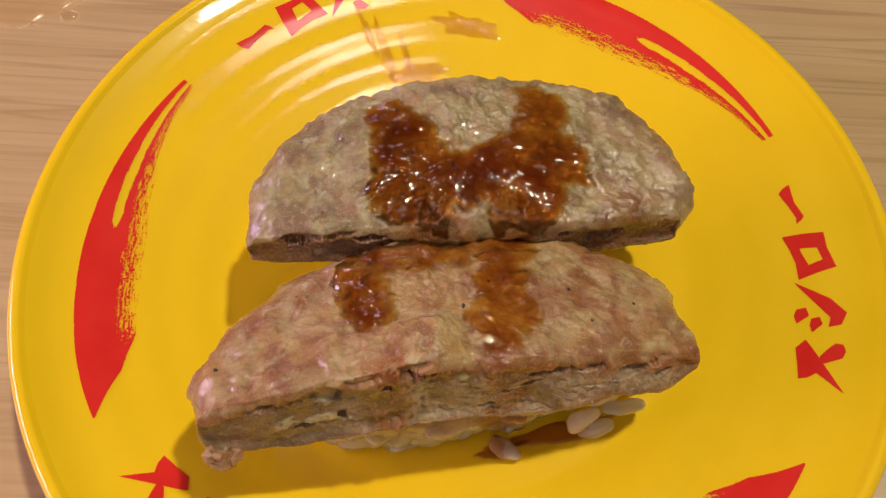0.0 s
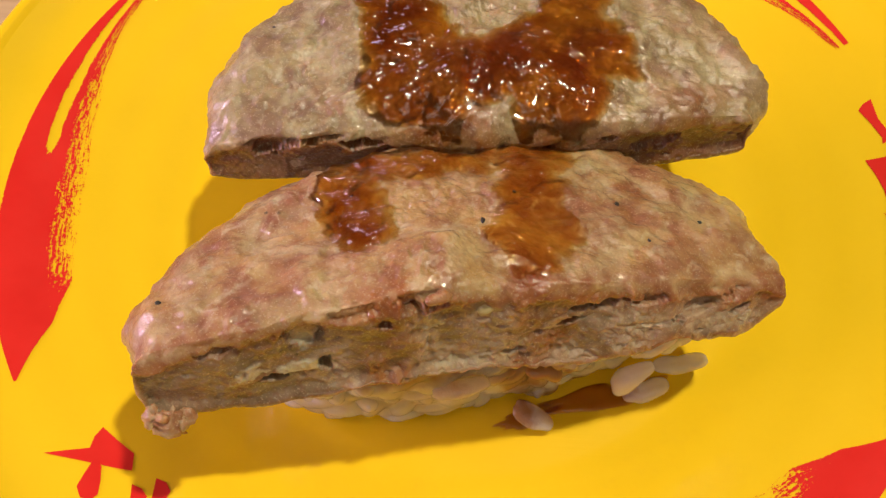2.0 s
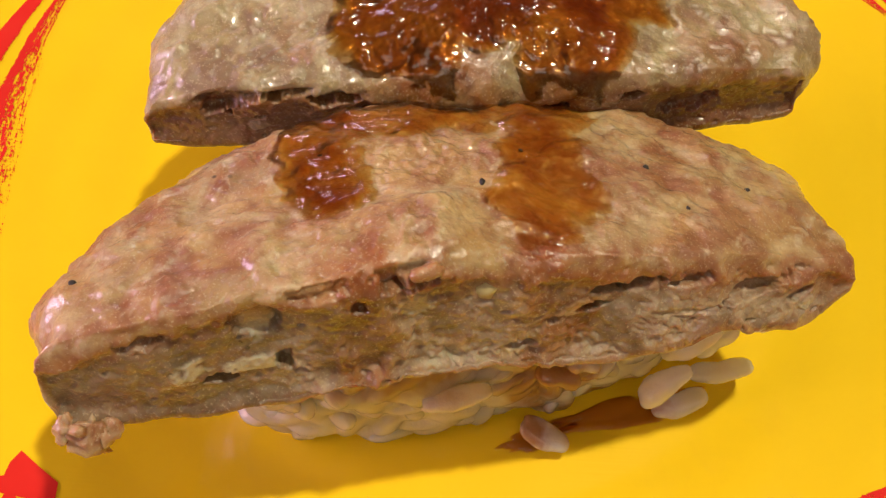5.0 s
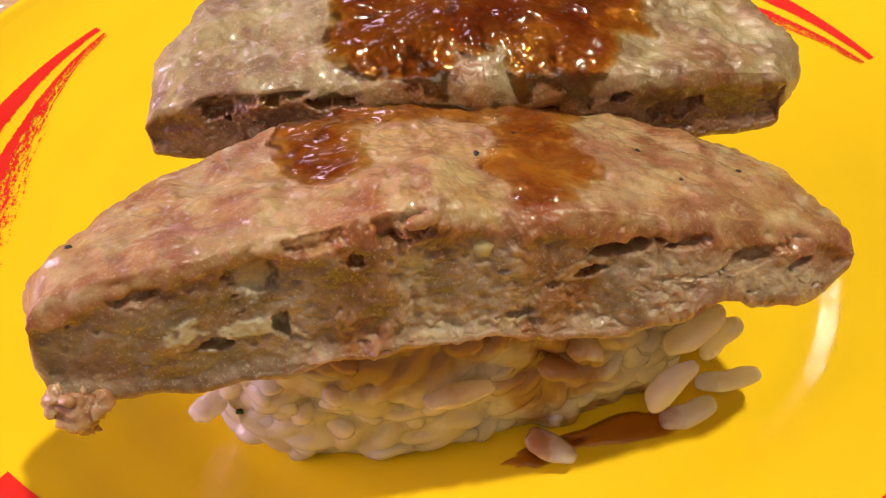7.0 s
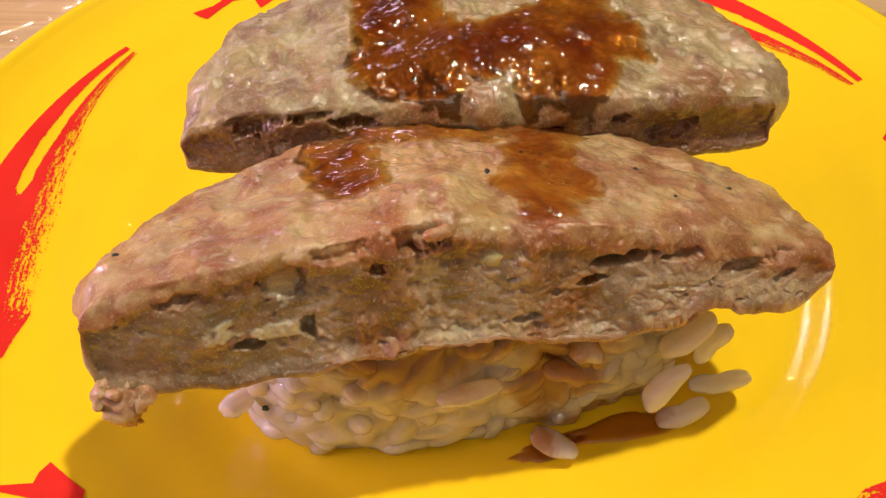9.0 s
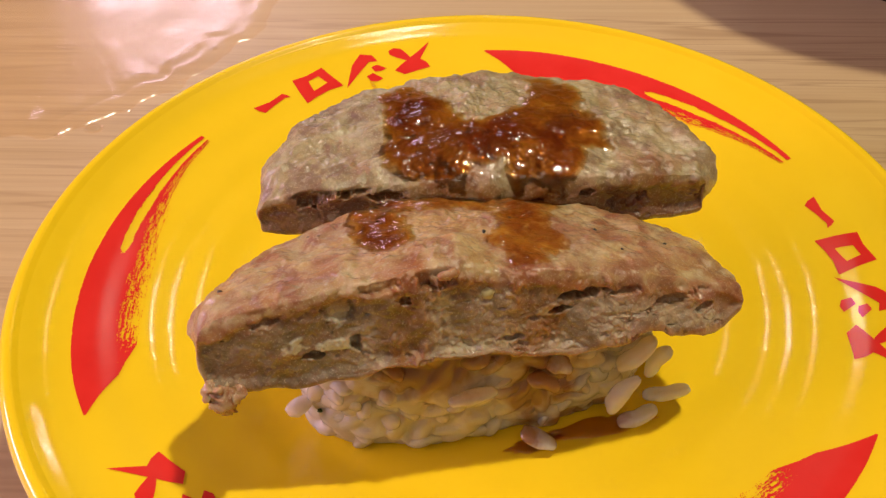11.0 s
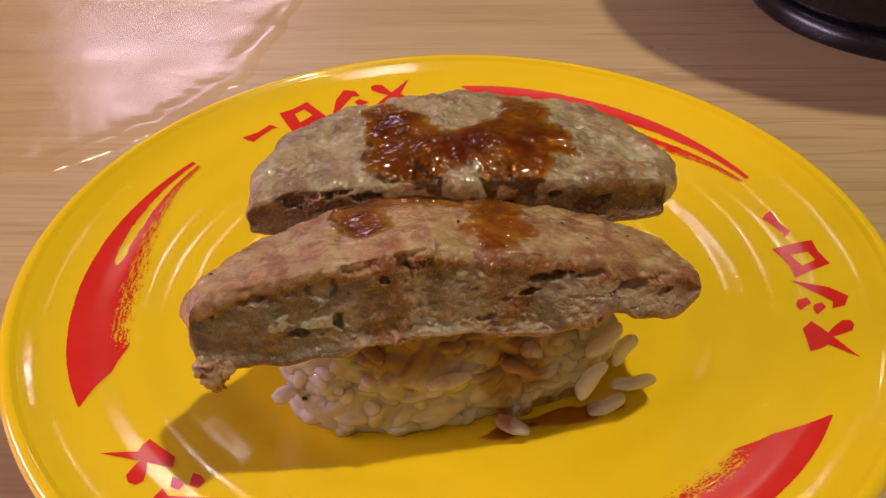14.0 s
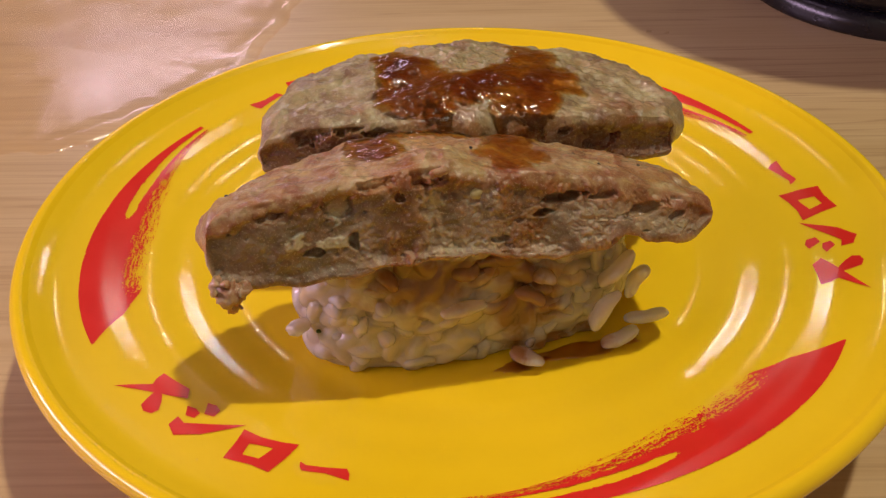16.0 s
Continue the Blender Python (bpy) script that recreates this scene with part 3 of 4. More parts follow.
    root.rotation_euler = (0, 0, math.radians(turn))
    body = part("meat", (grid.reshape(-1, 3) * MM, faces.tolist()), meat, root)

    # where sauce has soaked in: runs down the cut face and along its upper edge
    runs = np.zeros(len(w))
    for ru, half in soak:
        runs = np.maximum(runs, step(half, half * 0.3, np.abs(flat[:, 0] - ru + 2.0 * fbm(flat, 5.0, 3, 0.6, seed + 51))))
    runs = runs * (0.7 + 0.3 * step(-0.3, 0.5, fbm(flat, 2.6, 3, 0.6, seed + 57)))
    brim = 0.85 * step(4.6, 1.4, below + 0.8 * fbm(flat, 3.0, 2, 0.5, seed + 61))
    rind = 0.6 * np.maximum(step(1.8, 0.5, above), step(a_right - 5.0, a_right - 1.5, flat[:, 0]))
    stain = np.maximum(runs * np.maximum(w, step(6.5, 2.5, flat[:, 1])), np.maximum(brim * step(0.3, 1.4, below), rind) * np.maximum(w, 0.6 * step(1.0, 0.2, flat[:, 1])))
    for key, values in (("cut", w * step(1.2, 3.0, below + 0.9 * fbm(flat, 3.4, 3, 0.6, seed + 2))), ("stain", stain), ("crumb", crumb), ("pale", light)):
        body.data.attributes.new(key, "FLOAT", "POINT").data.foreach_set("value", np.clip(values, 0, 1).astype(np.float32))

    # glaze: a shell over the slice, thickest in its middle, its rim rounded
    g = grid.reshape(-1, 3)
    wet = glaze(g, w, below)
    wet = np.where(np.repeat(np.arange(m), n) > n_top + n_edge + n_side - 30, 0, wet)
    soft = relax(grid, 60)
    shell_n = normals(soft)
    wet2 = relax(wet.reshape(m, n, 1), 4)
    wet = wet2.reshape(-1)
    bed = relax(grid, 16)
    poke = np.maximum(0, np.sum((grid - bed) * shell_n, axis=2, keepdims=True))
    for _ in range(3):
        poke = np.maximum.reduce([poke, np.roll(poke, 1, 1), np.roll(poke, -1, 1), np.roll(poke, 1, 0), np.roll(poke, -1, 0)])
    poke = np.minimum(relax(poke, 6), 0.8)
    wrinkle = fbm(soft.reshape(-1, 3), 3.0, 3, 0.55, seed + 71).reshape(m, n, 1)
    shell = bed + shell_n * (0.03 + poke * np.minimum(1, wet2 * 4) + np.sqrt(np.clip(wet2, 0, 1)) * (0.34 + 0.26 * wrinkle))
    keep = faces[wet[faces].max(axis=1) > 0.03]
    used = np.unique(keep)
    index = np.zeros(len(wet), int)
    index[used] = np.arange(len(used))
    ob = part("sauce", (shell.reshape(-1, 3)[used] * MM, index[keep].tolist()), sauce, root, "glossy brown sauce glaze")
    ob.data.attributes.new("depth", "FLOAT", "POINT").data.foreach_set("value", np.clip(wet[used], 0, 1).astype(np.float32))
    SURFACE[root.name] = grid[8:n_top + n_edge].reshape(-1, 3)
    return root


def on_top(root, u, v):
    g = SURFACE[root.name]
    return g[int(np.argmin((g[:, 0] - u) ** 2 + (g[:, 1] - v) ** 2))]


def inside(p, outline, soft):
    """1 within the closed outline over (u, v), falling to 0 over a band of the given width inside its edge."""
    x, y = p[:, 0], p[:, 1]
    odd, far = np.zeros(len(p), bool), np.full(len(p), 1e9)
    for (ax, ay), (bx, by) in zip(outline, outline[1:] + outline[:1]):
        odd ^= ((ay > y) != (by > y)) & (x < (bx - ax) * (y - ay) / (by - ay + 1e-9) + ax)
        t = np.clip(((x - ax) * (bx - ax) + (y - ay) * (by - ay)) / ((bx - ax) ** 2 + (by - ay) ** 2), 0, 1)
        far = np.minimum(far, np.hypot(x - ax - t * (bx - ax), y - ay - t * (by - ay)))
    return np.where(odd, step(0, soft, far), 0)


def front_top(u, v):
    z = np.interp(u, [-36, -31, -20, -13.8, -6, 0, 4, 8, 15, 22, 30, 36, 38.5], [49.4, 50.9, 51.6, 52.5, 52.8, 52.2, 51.4, 50.6, 49.0, 46.8, 43.8, 41.6, 40.6])
    return z - (1.9 + 0.5 * step(-18.0, -32.0, u)) * (np.clip(v, 0, 30) / 10.0) ** 1.6


def front_bottom(u, v):
    z = np.interp(u, [-36, -31, -24, -18, -10, -2, 4, 8, 14, 20, 22, 24.5, 27, 31, 34, 38.5], [41.4, 40.2, 39.2, 39.3, 40.2, 40.2, 39.6, 38.4, 38.2, 38.6, 40.0, 39.4, 37.8, 37.0, 36.8, 38.6])
    return z + 0.25 * np.sin(u * 0.9) * step(6, 0, v) - 1.4 * step(0, 8, v)


def front_face(u, h):
    top = np.interp(u, [-34, -20, 0, 5, 35], [1.4, 1.2, 1.0, -0.2, -0.8])
    low = np.interp(u, [-34, -24, -10, 2, 12, 30, 36], [-0.8, -1.6, -3.0, -3.6, -4.4, -4.6, -2.6])
    return low + (top - low) * h


def front_gritty(p):
    return np.clip(0.25 + 0.75 * step(-17.0, -13.0, p[:, 0]) - 0.3 * step(24.0, 29.0, p[:, 0]), 0, 1)


def front_glaze(p, w, below):
    f = p + np.stack([fbm(p, 4, 3, 0.6, 2), fbm(p, 4, 3, 0.6, 9), 0 * p[:, 0]], 1) * 1.5
    left = inside(f, [(-12.6, 20), (-12.6, 12), (-10.4, 7.8), (-6.0, 8.4), (-5.0, 14.0), (-6.5, 17.2), (-1.0, 16.6), (9.0, 18.5), (9.5, 24), (-12, 24)], 1.8) * 0.85
    right = inside(f, [(8.4, 23.0), (7.6, 13.5), (4.2, 7.6), (4.2, 1.4), (10.8, 1.0), (14.0, 6.5), (15.2, 12.8), (18.0, 20.5), (17, 24)], 1.8) * 0.75
    return np.clip(np.maximum(left, right) * (1 - w) * step(0.8, 2.6, p[:, 1]) * (0.8 + 0.45 * fbm(p, 3.6, 2, 0.5, 31)), 0, 1)


def back_top(u, v):
    z = np.interp(u, [-34, -26, -14, 0, 14, 26, 36], [45.0, 47.5, 48.4, 48.6, 47.0, 45.0, 43.0])
    drop = np.interp(u, [-34, -24, -12, -2, 4, 9, 16, 26, 36], [0.2, 0.3, 1.6, 3.2, 3.4, 1.6, 1.0, 0.7, 0.4])
    return z - 1.6 * ((v - 11) / 18.0) ** 2 - drop * np.exp(-np.clip(v, 0, 40) / 2.6)


def back_bottom(u, v):
    return np.interp(u, [-34, -26, -20, 0, 20, 30, 36], [39.6, 39.0, 39.0, 38.0, 36.4, 36.0, 36.4]) - 0.9 * step(0, 8, v)


def back_face(u, h):
    top = np.interp(u, [-34, -26, -12, 0, 10, 25, 34], [0.9, 0.5, -0.3, -0.7, -0.4, 0.8, 1.6])
    return top - 0.6 * (1 - h)


def back_gritty(p):
    return 0.3 + 0.4 * step(0.0, 16.0, p[:, 0])


BACK_SAUCE = [(-13.7, 22), (-13.9, 11.0), (-14.2, 4.0), (-11.2, 1.2), (-6.7, 0.2), (-2.7, -1.2), (-1.0, 2.8), (2.4, 2.7), (4.2, -1.4), (11.2, -0.6), (15.0, 1.6), (16.3, 5.2),
              (20.2, 5.6), (20.2, 11.2), (17.9, 15.9), (18.0, 21.0), (14.6, 25.4), (9.2, 25.6), (9.4, 20.1), (6.6, 15.0), (2.2, 12.6), (-1.4, 13.0), (-2.6, 18.0), (-5.9, 22.2), (-9.4, 23.0)]


def back_glaze(p, w, below):
    f = p + np.stack([fbm(p, 3.2, 3, 0.6, 5), fbm(p, 3.2, 3, 0.6, 12), 0 * p[:, 0]], 1) * 1.0
    body = inside(f, BACK_SAUCE, 2.0)
    thick = 0.55 + 0.45 * np.maximum(np.exp(-(((p[:, 0] - 8) / 9) ** 2 + ((p[:, 1] - 8) / 5) ** 2)), 0.8 * np.exp(-(((p[:, 0] + 10) / 5) ** 2 + ((p[:, 1] - 12) / 7) ** 2)))
    return np.clip(body * thick * (1 - 0.9 * w) * (0.85 + 0.45 * fbm(p, 4.0, 2, 0.5, 41)), 0, 1)


front_slice = meat_slice(
    "meat_slice", "half-moon slice of browned minced meat lying on rice", (0, -31.5), 16.0,
    [(-34.4, 0.0), (-35.0, 3.5), (-35.1, 9.4), (-32.4, 12.0), (-29.6, 14.7), (-26.0, 17.6), (-20.6, 21.2), (-15.3, 22.8), (-11.7, 23.9), (-6.3, 24.5), (0.6, 24.0), (10.4, 23.6),
     (19.5, 22.7), (24.1, 19.9), (28.0, 17.8), (31.8, 16.8), (35.6, 14.0), (36.6, 9.7), (36.2, 6.0), (37.8, 3.6), (37.0, 0.0)],
    front_top, front_bottom, front_face,
    [(-15.3, 44.4, 0.8, 1.1, 1.6), (-16.6, 49.4, 1.9, 2.2, 0.7), (13.6, 46.2, 3.0, 0.7, 1.9), (11.4, 44.5, 1.6, 0.55, 1.5), (-4.6, 51.6, 2.6, 1.3, 1.6), (27.0, 42.4, 4.2, 0.7, 1.0),
     (23.2, 39.0, 3.0, 1.1, 2.0), (-21.0, 43.6, 1.3, 0.7, 1.1), (-11.6, 51.8, 2.8, 0.8, 0.8), (-8.6, 49.6, 0.9, 0.6, 0.9), (20.0, 45.4, 2.0, 0.5, 1.0), (-26.0, 49.2, 2.6, 0.5, 0.6),
     (4.6, 42.0, 1.6, 0.5, 0.7), (31.0, 40.6, 1.4, 0.5, 0.7)],
    [(-16.8, 49.6, 1.3, 2.4, 0.7), (-22.6, 45.6, 2.2, 1.0, 0.8), (-17.8, 44.6, 2.3, 0.9, 0.9), (9.6, 44.8, 1.6, 0.8, 0.8), (-0.8, 41.0, 3.0, 1.6, 0.45), (-3.8, 48.4, 1.6, 1.4, 0.5), (31.6, 39.2, 0.9, 0.5, 0.6)],
    front_glaze, MEAT_FRONT, SAUCE_THIN, 1.3, 5.0, 4.4, ((-8.4, 5.0), (7.4, 4.2)), front_gritty)
back_slice = meat_slice(
    "meat_slice", "half-moon slice of greyish minced meat topped with thick brown sauce", (1.0, -7.0), 8.0,
    [(-33.2, 0.0), (-33.0, 4.0), (-32.2, 10.4), (-30.2, 15.0), (-27.4, 17.7), (-23.8, 20.8), (-20.1, 23.6), (-14.5, 24.7), (-10.7, 28.6), (-5.2, 28.7), (0.4, 29.4), (6.8, 28.0), (14.2, 27.2),
     (19.0, 26.9), (24.6, 26.0), (28.0, 23.2), (30.4, 20.9), (32.9, 17.5), (35.9, 13.2), (36.4, 8.6), (36.4, 4.5), (34.2, 0.0)],
    back_top, back_bottom, back_face,
    [(-20.0, 46.4, 3.4, 1.1, 2.0), (-14.0, 45.2, 3.0, 0.9, 1.5), (-25.4, 45.0, 2.6, 1.6, 1.3), (15.1, 43.0, 1.6, 0.6, 1.2), (22.0, 40.2, 3.4, 1.2, 0.9), (6.0, 42.0, 2.6, 0.7, 1.0)],
    [(26.5, 44.6, 1.6, 0.7, 0.6), (-22.0, 42.0, 1.0, 0.5, 0.4)],
    back_glaze, MEAT_BACK, SAUCE_THICK, 4.1, 3.4, 3.6, ((10.0, 8.0), (-6.0, 9.0), (24.0, 6.0)), back_gritty)


def lump(name, parent, place, size, material, label="", turn=(0, 0, 0), rough=0.25, seed=0.0, smooth=True):
    seg, rings = (7, 5) if name == "onion_piece" else (18, 12)
    v, f = ellipsoid(*size, seg=seg, rings=rings, rough=rough, seed=seed)
    ob = part(name, (v * MM, f), material, parent, label, smooth)
    ob.matrix_basis = pose(*(c * MM for c in place), *turn)
    return ob


# bits of onion and pepper set in the slices, and the shred that hangs from the front one
lump("onion_piece", front_slice, (2.3, 0.7, 48.2), (1.5, 1.0, 1.0), ONION, "pale yellow onion bit", (0, -15, 8), 0.3, 1)
lump("meat_crumb", front_slice, (-2.9, 0.6, 52.2), (1.3, 0.7, 0.6), MEAT_FRONT, "", (0, -12, 10), 0.5, 5)
for (u, v, z), size, seed in (((-32.6, -1.2, 40.2), (1.5, 1.3, 1.9), 6), ((-33.6, -0.8, 41.4), (1.1, 1.0, 1.2), 7), ((-32.4, -1.6, 38.6), (0.9, 0.8, 1.2), 8), ((-31.2, -1.2, 40.4), (1.1, 0.9, 0.8), 9)):
    lump("meat_crumb", front_slice, (u, v, z), size, MEAT_FRONT, "", (0, 20 * seed, 0), 0.9, seed)
for u, v, s in ((-30.5, 7.7, 0.36), (3.9, 9.8, 0.40), (19.8, 11.0, 0.38), (8.6, 13.6, 0.25), (-9.0, 16.5, 0.22), (21.5, 5.0, 0.22), (29.0, 7.5, 0.3)):
    lump("pepper_speck", front_slice, on_top(front_slice, u, v), (s, s * 0.8, s * 0.6), CHAR, "", (0, 0, u * 20), 0.1, u)

# ---------------------------------------------------------------- rice
def grain_mesh(k):
    rs = np.random.RandomState(40 + k)
    v, f = ellipsoid(rs.uniform(2.5, 3.2), rs.uniform(1.2, 1.5), rs.uniform(1.0, 1.25), 18, 14, rs.uniform(-0.5, 0.5), 0.34, k, rs.uniform(-0.25, 0.25), rs.uniform(0, 0.3))
    t = np.clip(np.abs(v[:, 0]) / np.abs(v[:, 0]).max(), 0, 0.985)
    v[:, 1:] *= (np.sqrt(1 - t ** 2.5) / np.sqrt(1 - t ** 2))[:, None] * 0.93
    data = bpy.data.meshes.new("rice_grain")
    data.from_pydata([tuple(q) for q in v * MM], [], f)
    data.shade_smooth()
    data.materials.append(RICE)
    return data


GRAINS = [grain_mesh(k) for k in range(9)]


def rice_mound(label, centre, turn, half_u, half_v, z_roof, count, seed, heroes=()):
    """A pressed oblong of rice: an inner body with single grains all over its flanks."""
    root = thing("rice_mound", label, "rice", (centre[0] * MM, centre[1] * MM, 0), "rice mounds")
    root.rotation_euler = (0, 0, math.radians(turn))
    rs = np.random.RandomState(seed)
    base = 17.9

    def surface(a, h, shrink):
        c, s = math.cos(a), math.sin(a)
        e = 2 / 2.8
        u = half_u * abs(c) ** e * (1 if c > 0 else -1)
        v = half_v * abs(s) ** e * (1 if s > 0 else -1)
        belly = 1.0 - 0.13 * (abs(h - 0.38) / 0.6) ** 2
        u, v = u * belly - math.copysign(shrink, c) * abs(c), v * belly - math.copysign(shrink, s) * abs(s)
        zr = z_roof(u)
        return np.array([u, v, base + (zr - base) * h])

    # outer skin: pressed grains side by side, fused where they touch
    n, m = 760, 120
    ang = np.linspace(0, 2 * math.pi, 3000, endpoint=False)
    rim = np.array([surface(a, 0.4, 1.6)[:2] for a in ang])
    run = np.r_[0, np.cumsum(np.linalg.norm(np.diff(np.vstack([rim, rim[:1]]), axis=0), axis=1))]
    around = run[-1]
    pick = np.interp(np.linspace(0, around, n, endpoint=False), run, np.r_[ang, 2 * math.pi])
    grid = np.array([[surface(a, j / m, 1.6) for a in pick] for j in range(m + 1)])
    side = grid * np.array([1 / half_u, 1 / half_v, 0])
    side = side / np.maximum(np.linalg.norm(side, axis=2, keepdims=True), 1e-6)
    gs = np.linspace(0, around, n, endpoint=False)[None, :] * np.ones((m + 1, 1))
    gz = grid[:, :, 2]
    height = 0.35 + 0.45 * fbm(grid.reshape(-1, 3), 4.0, 2, 0.5, seed).reshape(m + 1, n)
    acc = np.exp(9.0 * height)
    for _ in range(330):
        cs, cz, turn_g = rs.uniform(0, around), rs.uniform(base, 40), rs.normal(0.2, 0.75)
        lx, ly, lz, off = rs.uniform(2.4, 3.4), rs.uniform(1.3, 1.7), rs.uniform(1.2, 1.6), rs.uniform(-0.5, 0.5)
        ds = (gs - cs + around / 2) % around - around / 2
        near = (np.abs(ds) < 4) & (np.abs(gz - cz) < 4)
        if not near.any():
            continue
        a, b = ds[near], gz[near] - cz
        x, y = a * math.cos(turn_g) + b * math.sin(turn_g), -a * math.sin(turn_g) + b * math.cos(turn_g)
        k = 1 - (x / lx) ** 2 - ((y - 0.06 * x * x * rs.uniform(-1, 1)) / ly) ** 2
        bump = np.where(k > 0, lz * np.sqrt(np.maximum(k, 0)) + off, -9)
        acc[near] += np.where(k > 0, np.exp(9.0 * bump), 0)
    height = np.log(acc) / 9.0 - 0.1
    for _ in range(2):
        height[1:-1] = 0.25 * (np.roll(height, 1, 1) + np.roll(height, -1, 1))[1:-1] + 0.25 * (height[:-2] + height[2:])
    grid = grid + side * height[:, :, None]
    flat = grid.reshape(-1, 3)
    faces = []
    for j in range(m):
        for i in range(n):
            k = (i + 1) % n
            faces.append((j * n + i, j * n + k, (j + 1) * n + k, (j + 1) * n + i))
    skin = list(faces)
    faces.append(tuple(range(n))[::-1])
    faces.append(tuple(m * n + i for i in range(n)))
    part("packed_rice", (flat * MM, faces), RICE, root)
    # single grains in uneven courses over the flanks that show
    for row in range(8):
        h = (row + 0.6) / 8.4
        for col in range(count):
            turned = (0.46 + 0.58 * (col + 0.5 * (row % 2) + rs.uniform(-0.3, 0.3)) / count) * n
            a = pick[int(turned) % n]
            q = surface(a, min(0.99, max(0.03, h + rs.uniform(-0.05, 0.05))), rs.uniform(2.2, 3.1) - 0.6 * float(step(4, 18, (turned / n - 0.75) * 110)))
            ob = new("rice_grain", GRAINS[rs.randint(len(GRAINS))])
            ob.parent = root
            ob.matrix_basis = Matrix.Translation(q * MM) @ Matrix.Rotation(math.atan2(q[1] / half_v, q[0] / half_u) + math.pi / 2 + rs.normal(0, 0.3), 4, "Z") @ \
                Matrix.Rotation(rs.normal(0, 0.75), 4, "Y") @ Matrix.Rotation(rs.uniform(0, 6.28), 4, "X") @ Matrix.Diagonal((rs.uniform(1.0, 1.25), rs.uniform(1.15, 1.5), rs.uniform(1.15, 1.5), 1))
    for (x, y, z), (rx, ry, rz), size in heroes:
        ob = new("rice_grain", GRAINS[rs.randint(len(GRAINS))])
        ob.parent = root
        ob.matrix_basis = Matrix.Rotation(-math.radians(turn), 4, "Z") @ Matrix.Translation(((x - centre[0]) * MM, (y - centre[1]) * MM, z * MM)) @ pose(0, 0, 0, rx, ry, rz) @ Matrix.Diagonal((*size, 1))
    return root


front_rice = rice_mound("oblong of white sushi rice with sauce soaked in", (-0.3, -20.5), 14.0, 26.5, 11.2, lambda u: np.interp(u, [-28, -8, 4, 14, 28], [39.6, 39.8, 39.2, 38.2, 37.4]), 17, 8, [
    ((20.6, -28.4, 25.6), (0, -58, 12), (1.40, 1.25, 1.15)), ((28.0, -24.2, 21.0), (0, -4, 12), (1.15, 0.95, 0.9)), ((23.6, -27.6, 19.6), (0, -24, 14), (1.0, 1.05, 1.0)),
    ((9.2, -32.0, 19.6), (0, 8, -22), (1.1, 1.0, 0.9)), ((25.8, -24.0, 27.5), (0, -62, 15), (1.2, 1.0, 1.0)), ((22.4, -26.0, 31.5), (0, -50, 10), (1.2, 1.2, 1.1)),
    ((-7.0, -32.0, 19.4), (0, 5, 12), (1.0, 1.0, 1.0)), ((-24.4, -31.6, 25.8), (0, 10, 60), (0.9, 0.9, 0.9)), ((0.0, -32.2, 29.2), (0, -6, 14), (1.15, 1.2, 0.9)),
    ((9.5, -29.6, 29.5), (0, 30, 14), (1.0, 1.2, 1.0)), ((11.5, -29.2, 32.6), (0, 10, 14), (0.7, 1.1, 1.0))])
back_rice = rice_mound("oblong of white sushi rice under a meat slice", (0.5, 4.0), 8.0, 22.0, 9.5, lambda u: np.interp(u, [-28, 0, 28], [38.6, 37.6, 35.8]), 9, 9)
lump("herb_speck", front_rice, (-23.4, -5.8, 24.8), (0.5, 0.35, 0.3), HERB, "dark green herb speck", (0, 30, 0), 0.1, 3)

# ---------------------------------------------------------------- sauce and spills on the plate
def puddle(name, label, category, outline, height, material, seed, lift, bumpy=0.0, rings=14):
    """A thin lens of liquid; outline gives the radius at an angle, lift the ground under a point."""
    n = 120
    verts, faces, depth = [], [], []
    for j in range(rings + 1):
        s = 1 - (j / rings)
        for i in range(n):
            a = 2 * math.pi * i / n
            x, y = outline(a)
            x, y = x * s, y * s
            prof = height * (1 - s ** 4) ** 0.5
            verts.append((x, y, prof))
            depth.append(min(1, prof / height))
    v = np.array(verts)
    v[:, 2] += bumpy * fbm(v, 6.0, 3, 0.6, seed) * np.array(depth)
    for j in range(rings):
        for i in range(n):
            k = (i + 1) % n
            faces.append((j * n + i, j * n + k, (j + 1) * n + k, (j + 1) * n + i))
    return v, faces, depth


def sauce_spot(x, y, ru, rv, turn, seed, height=0.35):
    def outline(a):
        p = np.array([[math.cos(a) * 2 + seed, math.sin(a) * 2, seed]])
        k = 1 + 0.35 * float(fbm(p, 1.0, 2, 0.5)[0])
        return ru * math.cos(a) * k, rv * math.sin(a) * k
    v, f, depth = puddle("sauce_pool", "", "", outline, height, POOL, seed, None)
    root = part("sauce_pool", (v * MM, f), POOL)
    tagged(root, "small pool of brown sauce on the yellow plate", "sauce", "sauce pools")
    root.matrix_basis = pose(x * MM, y * MM, (float(plate_z(math.hypot(x, y))) + 0.03) * MM, 0, 0, turn)
    layer = root.data.attributes.new("depth", "FLOAT", "POINT")
    layer.data.foreach_set("value", np.clip(np.array(depth) * 0.55, 0, 1))
    return root


POOL = sauce_material("thin_soy_pool", (0.86, 0.62, 0.32), (0.58, 0.33, 0.12))
sauce_spot(17.5, -28.2, 8.5, 1.7, 16, 2.0)
sauce_spot(8.0, -31.6, 4.0, 1.2, 20, 5.0)
OIL = sauce_material("clear_oil", (0.94, 0.86, 0.62), (0.86, 0.72, 0.4))


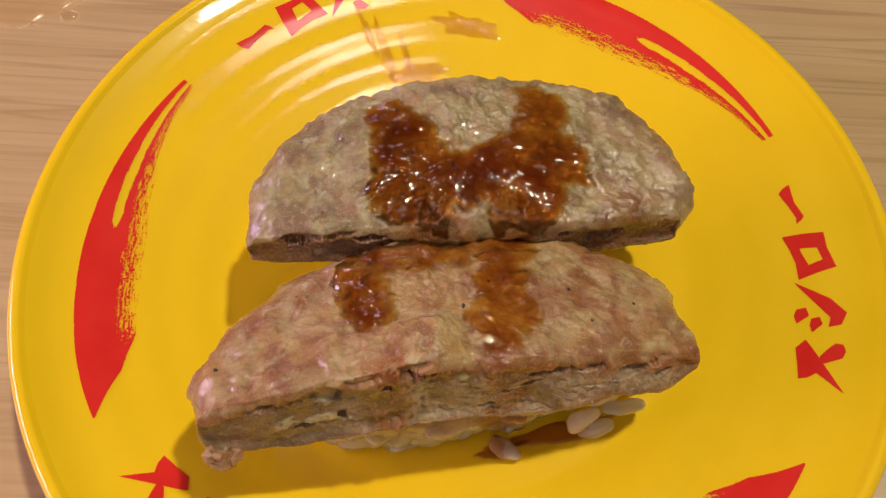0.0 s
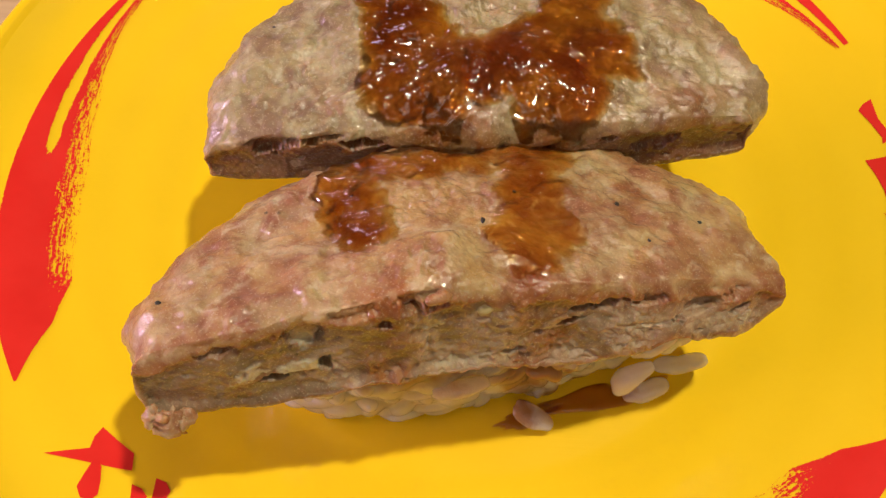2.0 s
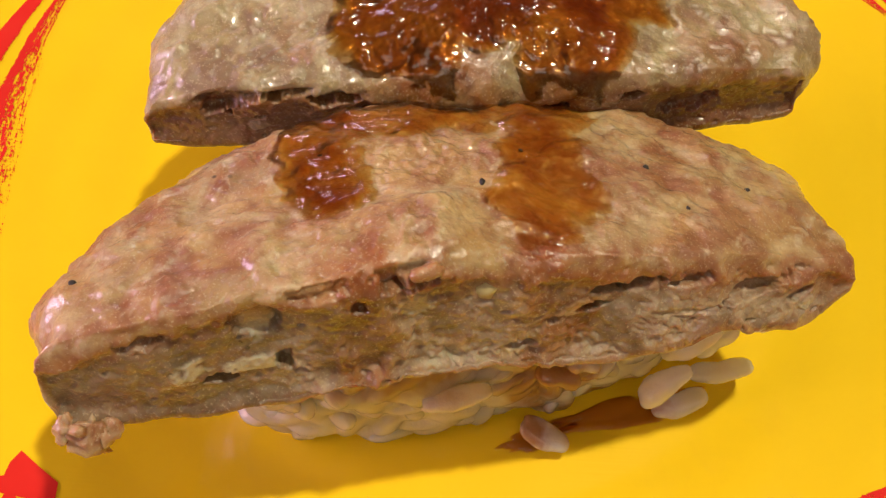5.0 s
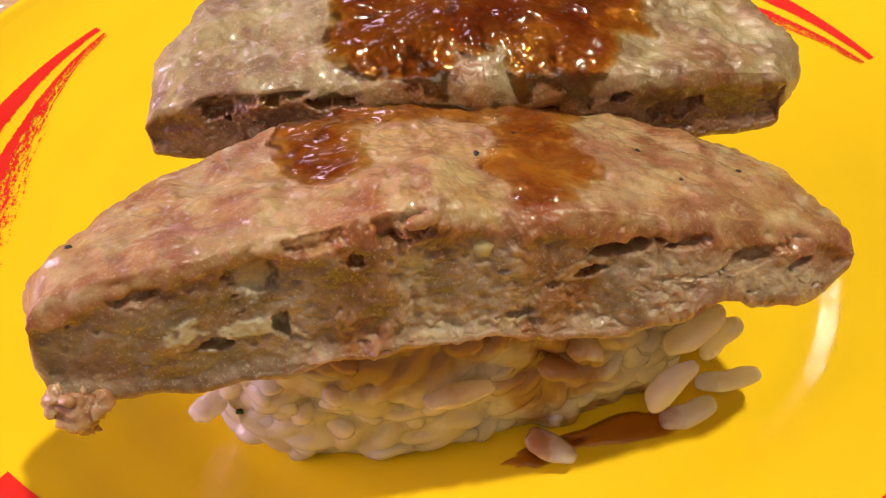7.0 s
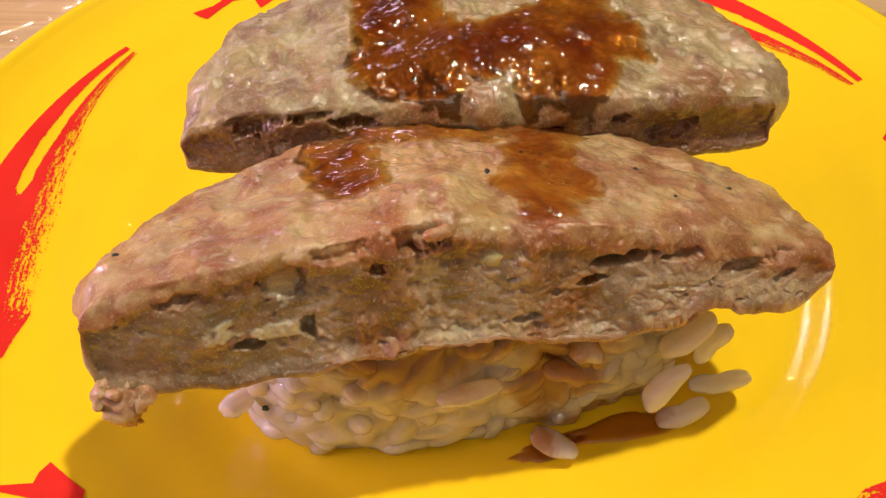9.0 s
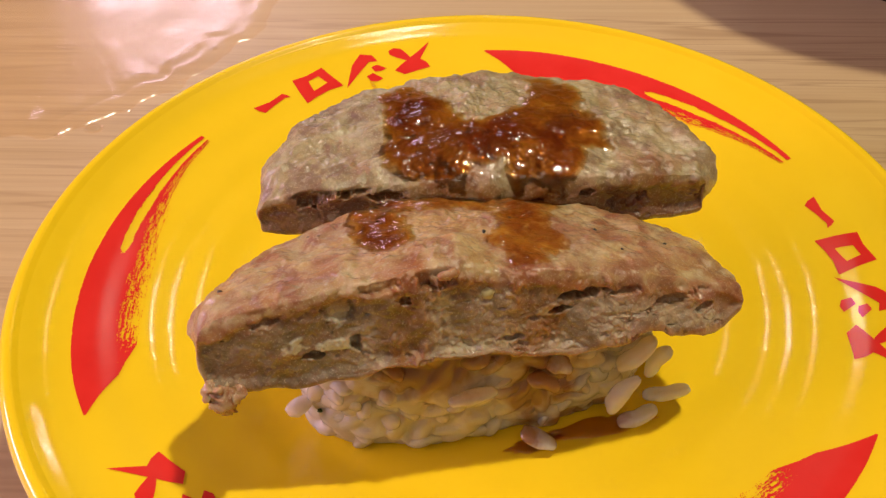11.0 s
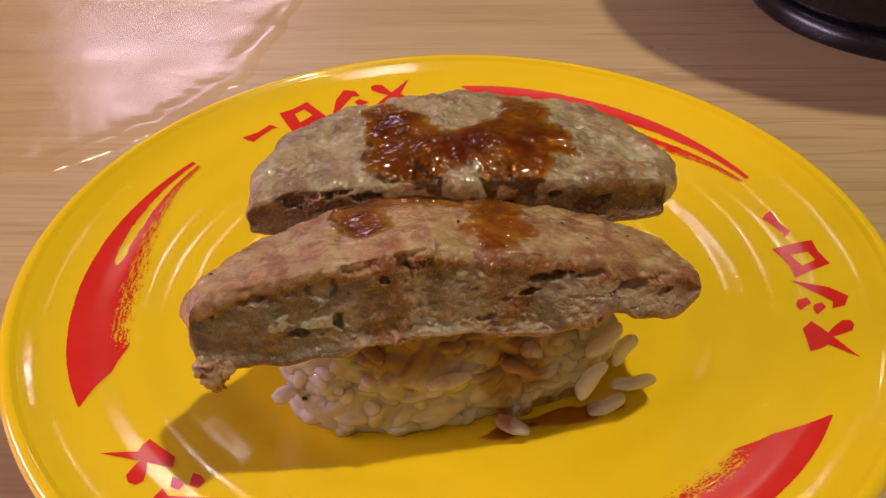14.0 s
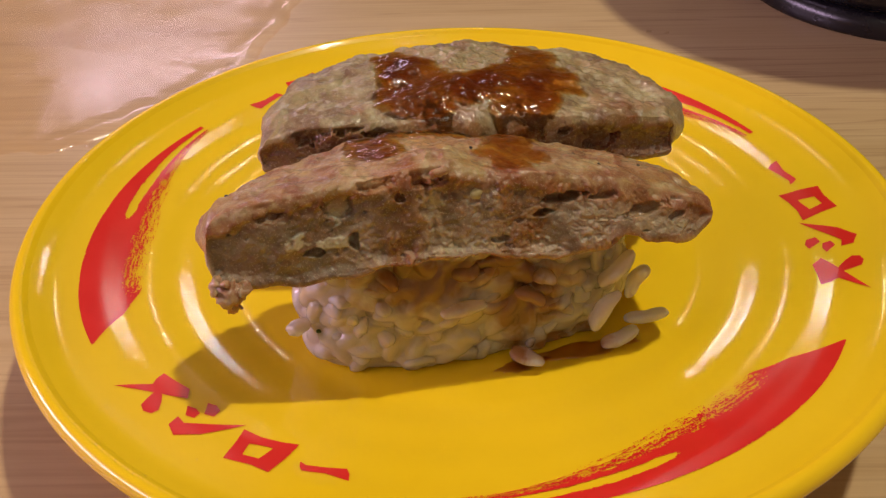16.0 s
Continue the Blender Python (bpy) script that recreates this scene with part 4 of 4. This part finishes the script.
def oil_smear(x, y, ru, rv, turn, seed):
    """A thin oily smear that follows the slope of the rim."""
    ob = sauce_spot(0, 0, ru, rv, turn, seed, 0.12)
    ob.data.materials[0] = OIL
    ob.name = "oil_smear"
    tagged(ob, "thin clear oily smear on the yellow plate", "oil", "oil smears")
    turned = Matrix.Rotation(math.radians(turn), 3, "Z")
    ob.matrix_basis = pose(x * MM, y * MM, 0, 0, 0, turn)
    for v in ob.data.vertices:
        p = turned @ v.co
        v.co.z = v.co.z + (float(plate_z(math.hypot(p.x / MM + x, p.y / MM + y))) + 0.06) * MM
    return ob


for x, y, ru, rv, turn, seed in ((-16.5, 46.0, 6.5, 1.1, 112, 1.0), (-20.0, 49.0, 5.5, 0.7, 116, 2.0), (-12.8, 46.5, 4.5, 0.6, 110, 3.5), (-1.0, 53.0, 6.0, 2.2, -8, 4.2), (-10.0, 41.5, 5.0, 2.6, 20, 6.1)):
    oil_smear(x, y, ru, rv, turn, seed)

# ---------------------------------------------------------------- table top things
def spill():
    def outline(a):
        deg = math.degrees(a) % 360
        r = np.interp(deg, [0, 20, 40, 80, 180, 270, 300, 320, 340, 360], [54, 60, 72, 80, 70, 58, 53, 49, 50, 54])
        p = np.array([[math.cos(a) * 3, math.sin(a) * 3, 0.5]])
        return (r + 3.0 * float(fbm(p, 0.8, 3, 0.55)[0])) * math.cos(a), (r + 3.0 * float(fbm(p, 0.8, 3, 0.55)[0])) * math.sin(a)
    n, prof = 360, [(0, 0.02), (0.3, 0.22), (0.7, 0.40), (1.3, 0.58), (2.1, 0.78), (3.2, 0.95), (4.4, 1.02), (5.8, 0.94), (7.5, 0.70), (9.5, 0.46), (12.0, 0.33), (30.0, 0.3)]
    verts, faces = [], []
    for inset, h in prof:
        for i in range(n):
            x, y = outline(2 * math.pi * i / n)
            s = 1 - inset / math.hypot(x, y)
            verts.append((x * s, y * s, h))
    v = np.array(verts)
    v[n:, 2] *= 1 + 0.16 * fbm(v[n:], 9.0, 2, 0.5, 3)
    v[-n:, 2] = 0.3
    faces.append(tuple((len(prof) - 1) * n + i for i in range(n)))
    for j in range(len(prof) - 1):
        for i in range(n):
            k = (i + 1) % n
            faces.append((j * n + i, j * n + k, (j + 1) * n + k, (j + 1) * n + i))
    ob = part("water_spill", (v * MM, faces), WATER)
    ob.location = (-0.110, 0.120, 0.0001)
    ob.visible_shadow = False
    return tagged(ob, "thin clear water spill on the wooden table", "water")


spill()
for x, y, r in [(-0.0645, 0.1095, 1.6), (-0.0690, 0.1010, 0.9), (0.0530, 0.1270, 1.0), (0.0580, 0.1262, 0.7), (-0.0900, 0.0668, 2.2), (-0.0975, 0.0640, 1.0)]:
    v, f = ellipsoid(r, r * 0.8, r * 0.45, 16, 10)
    ob = part("water_drop", (v * MM, f), WATER)
    ob.location = (x, y, 0.0001)
    ob.visible_shadow = False
    tagged(ob, "small clear water drop on the wooden table", "water drop", "water drops")

bowl = thing("soup_bowl", "tall black lacquer bowl standing on the wooden table", "bowl", (0.137, 0.163, 0))
part("body", lathe([(r * MM, z * MM) for r, z in chaikin([(0.1, 6), (40, 6), (48, 7), (55, 14), (61, 30), (67, 55), (71, 82), (72, 95), (71, 95.8), (69.5, 95),
                    (67, 74), (60, 40), (52, 20), (44, 11), (0.1, 10)], 2)], 96), BLACK, bowl)
part("foot_ring", lathe([(r * MM, z * MM) for r, z in [(46, 6.5), (49, 6.5), (49.4, 1), (49, 0), (46, 0), (45.5, 1), (45.5, 6.5)]], 96), BLACK, bowl)
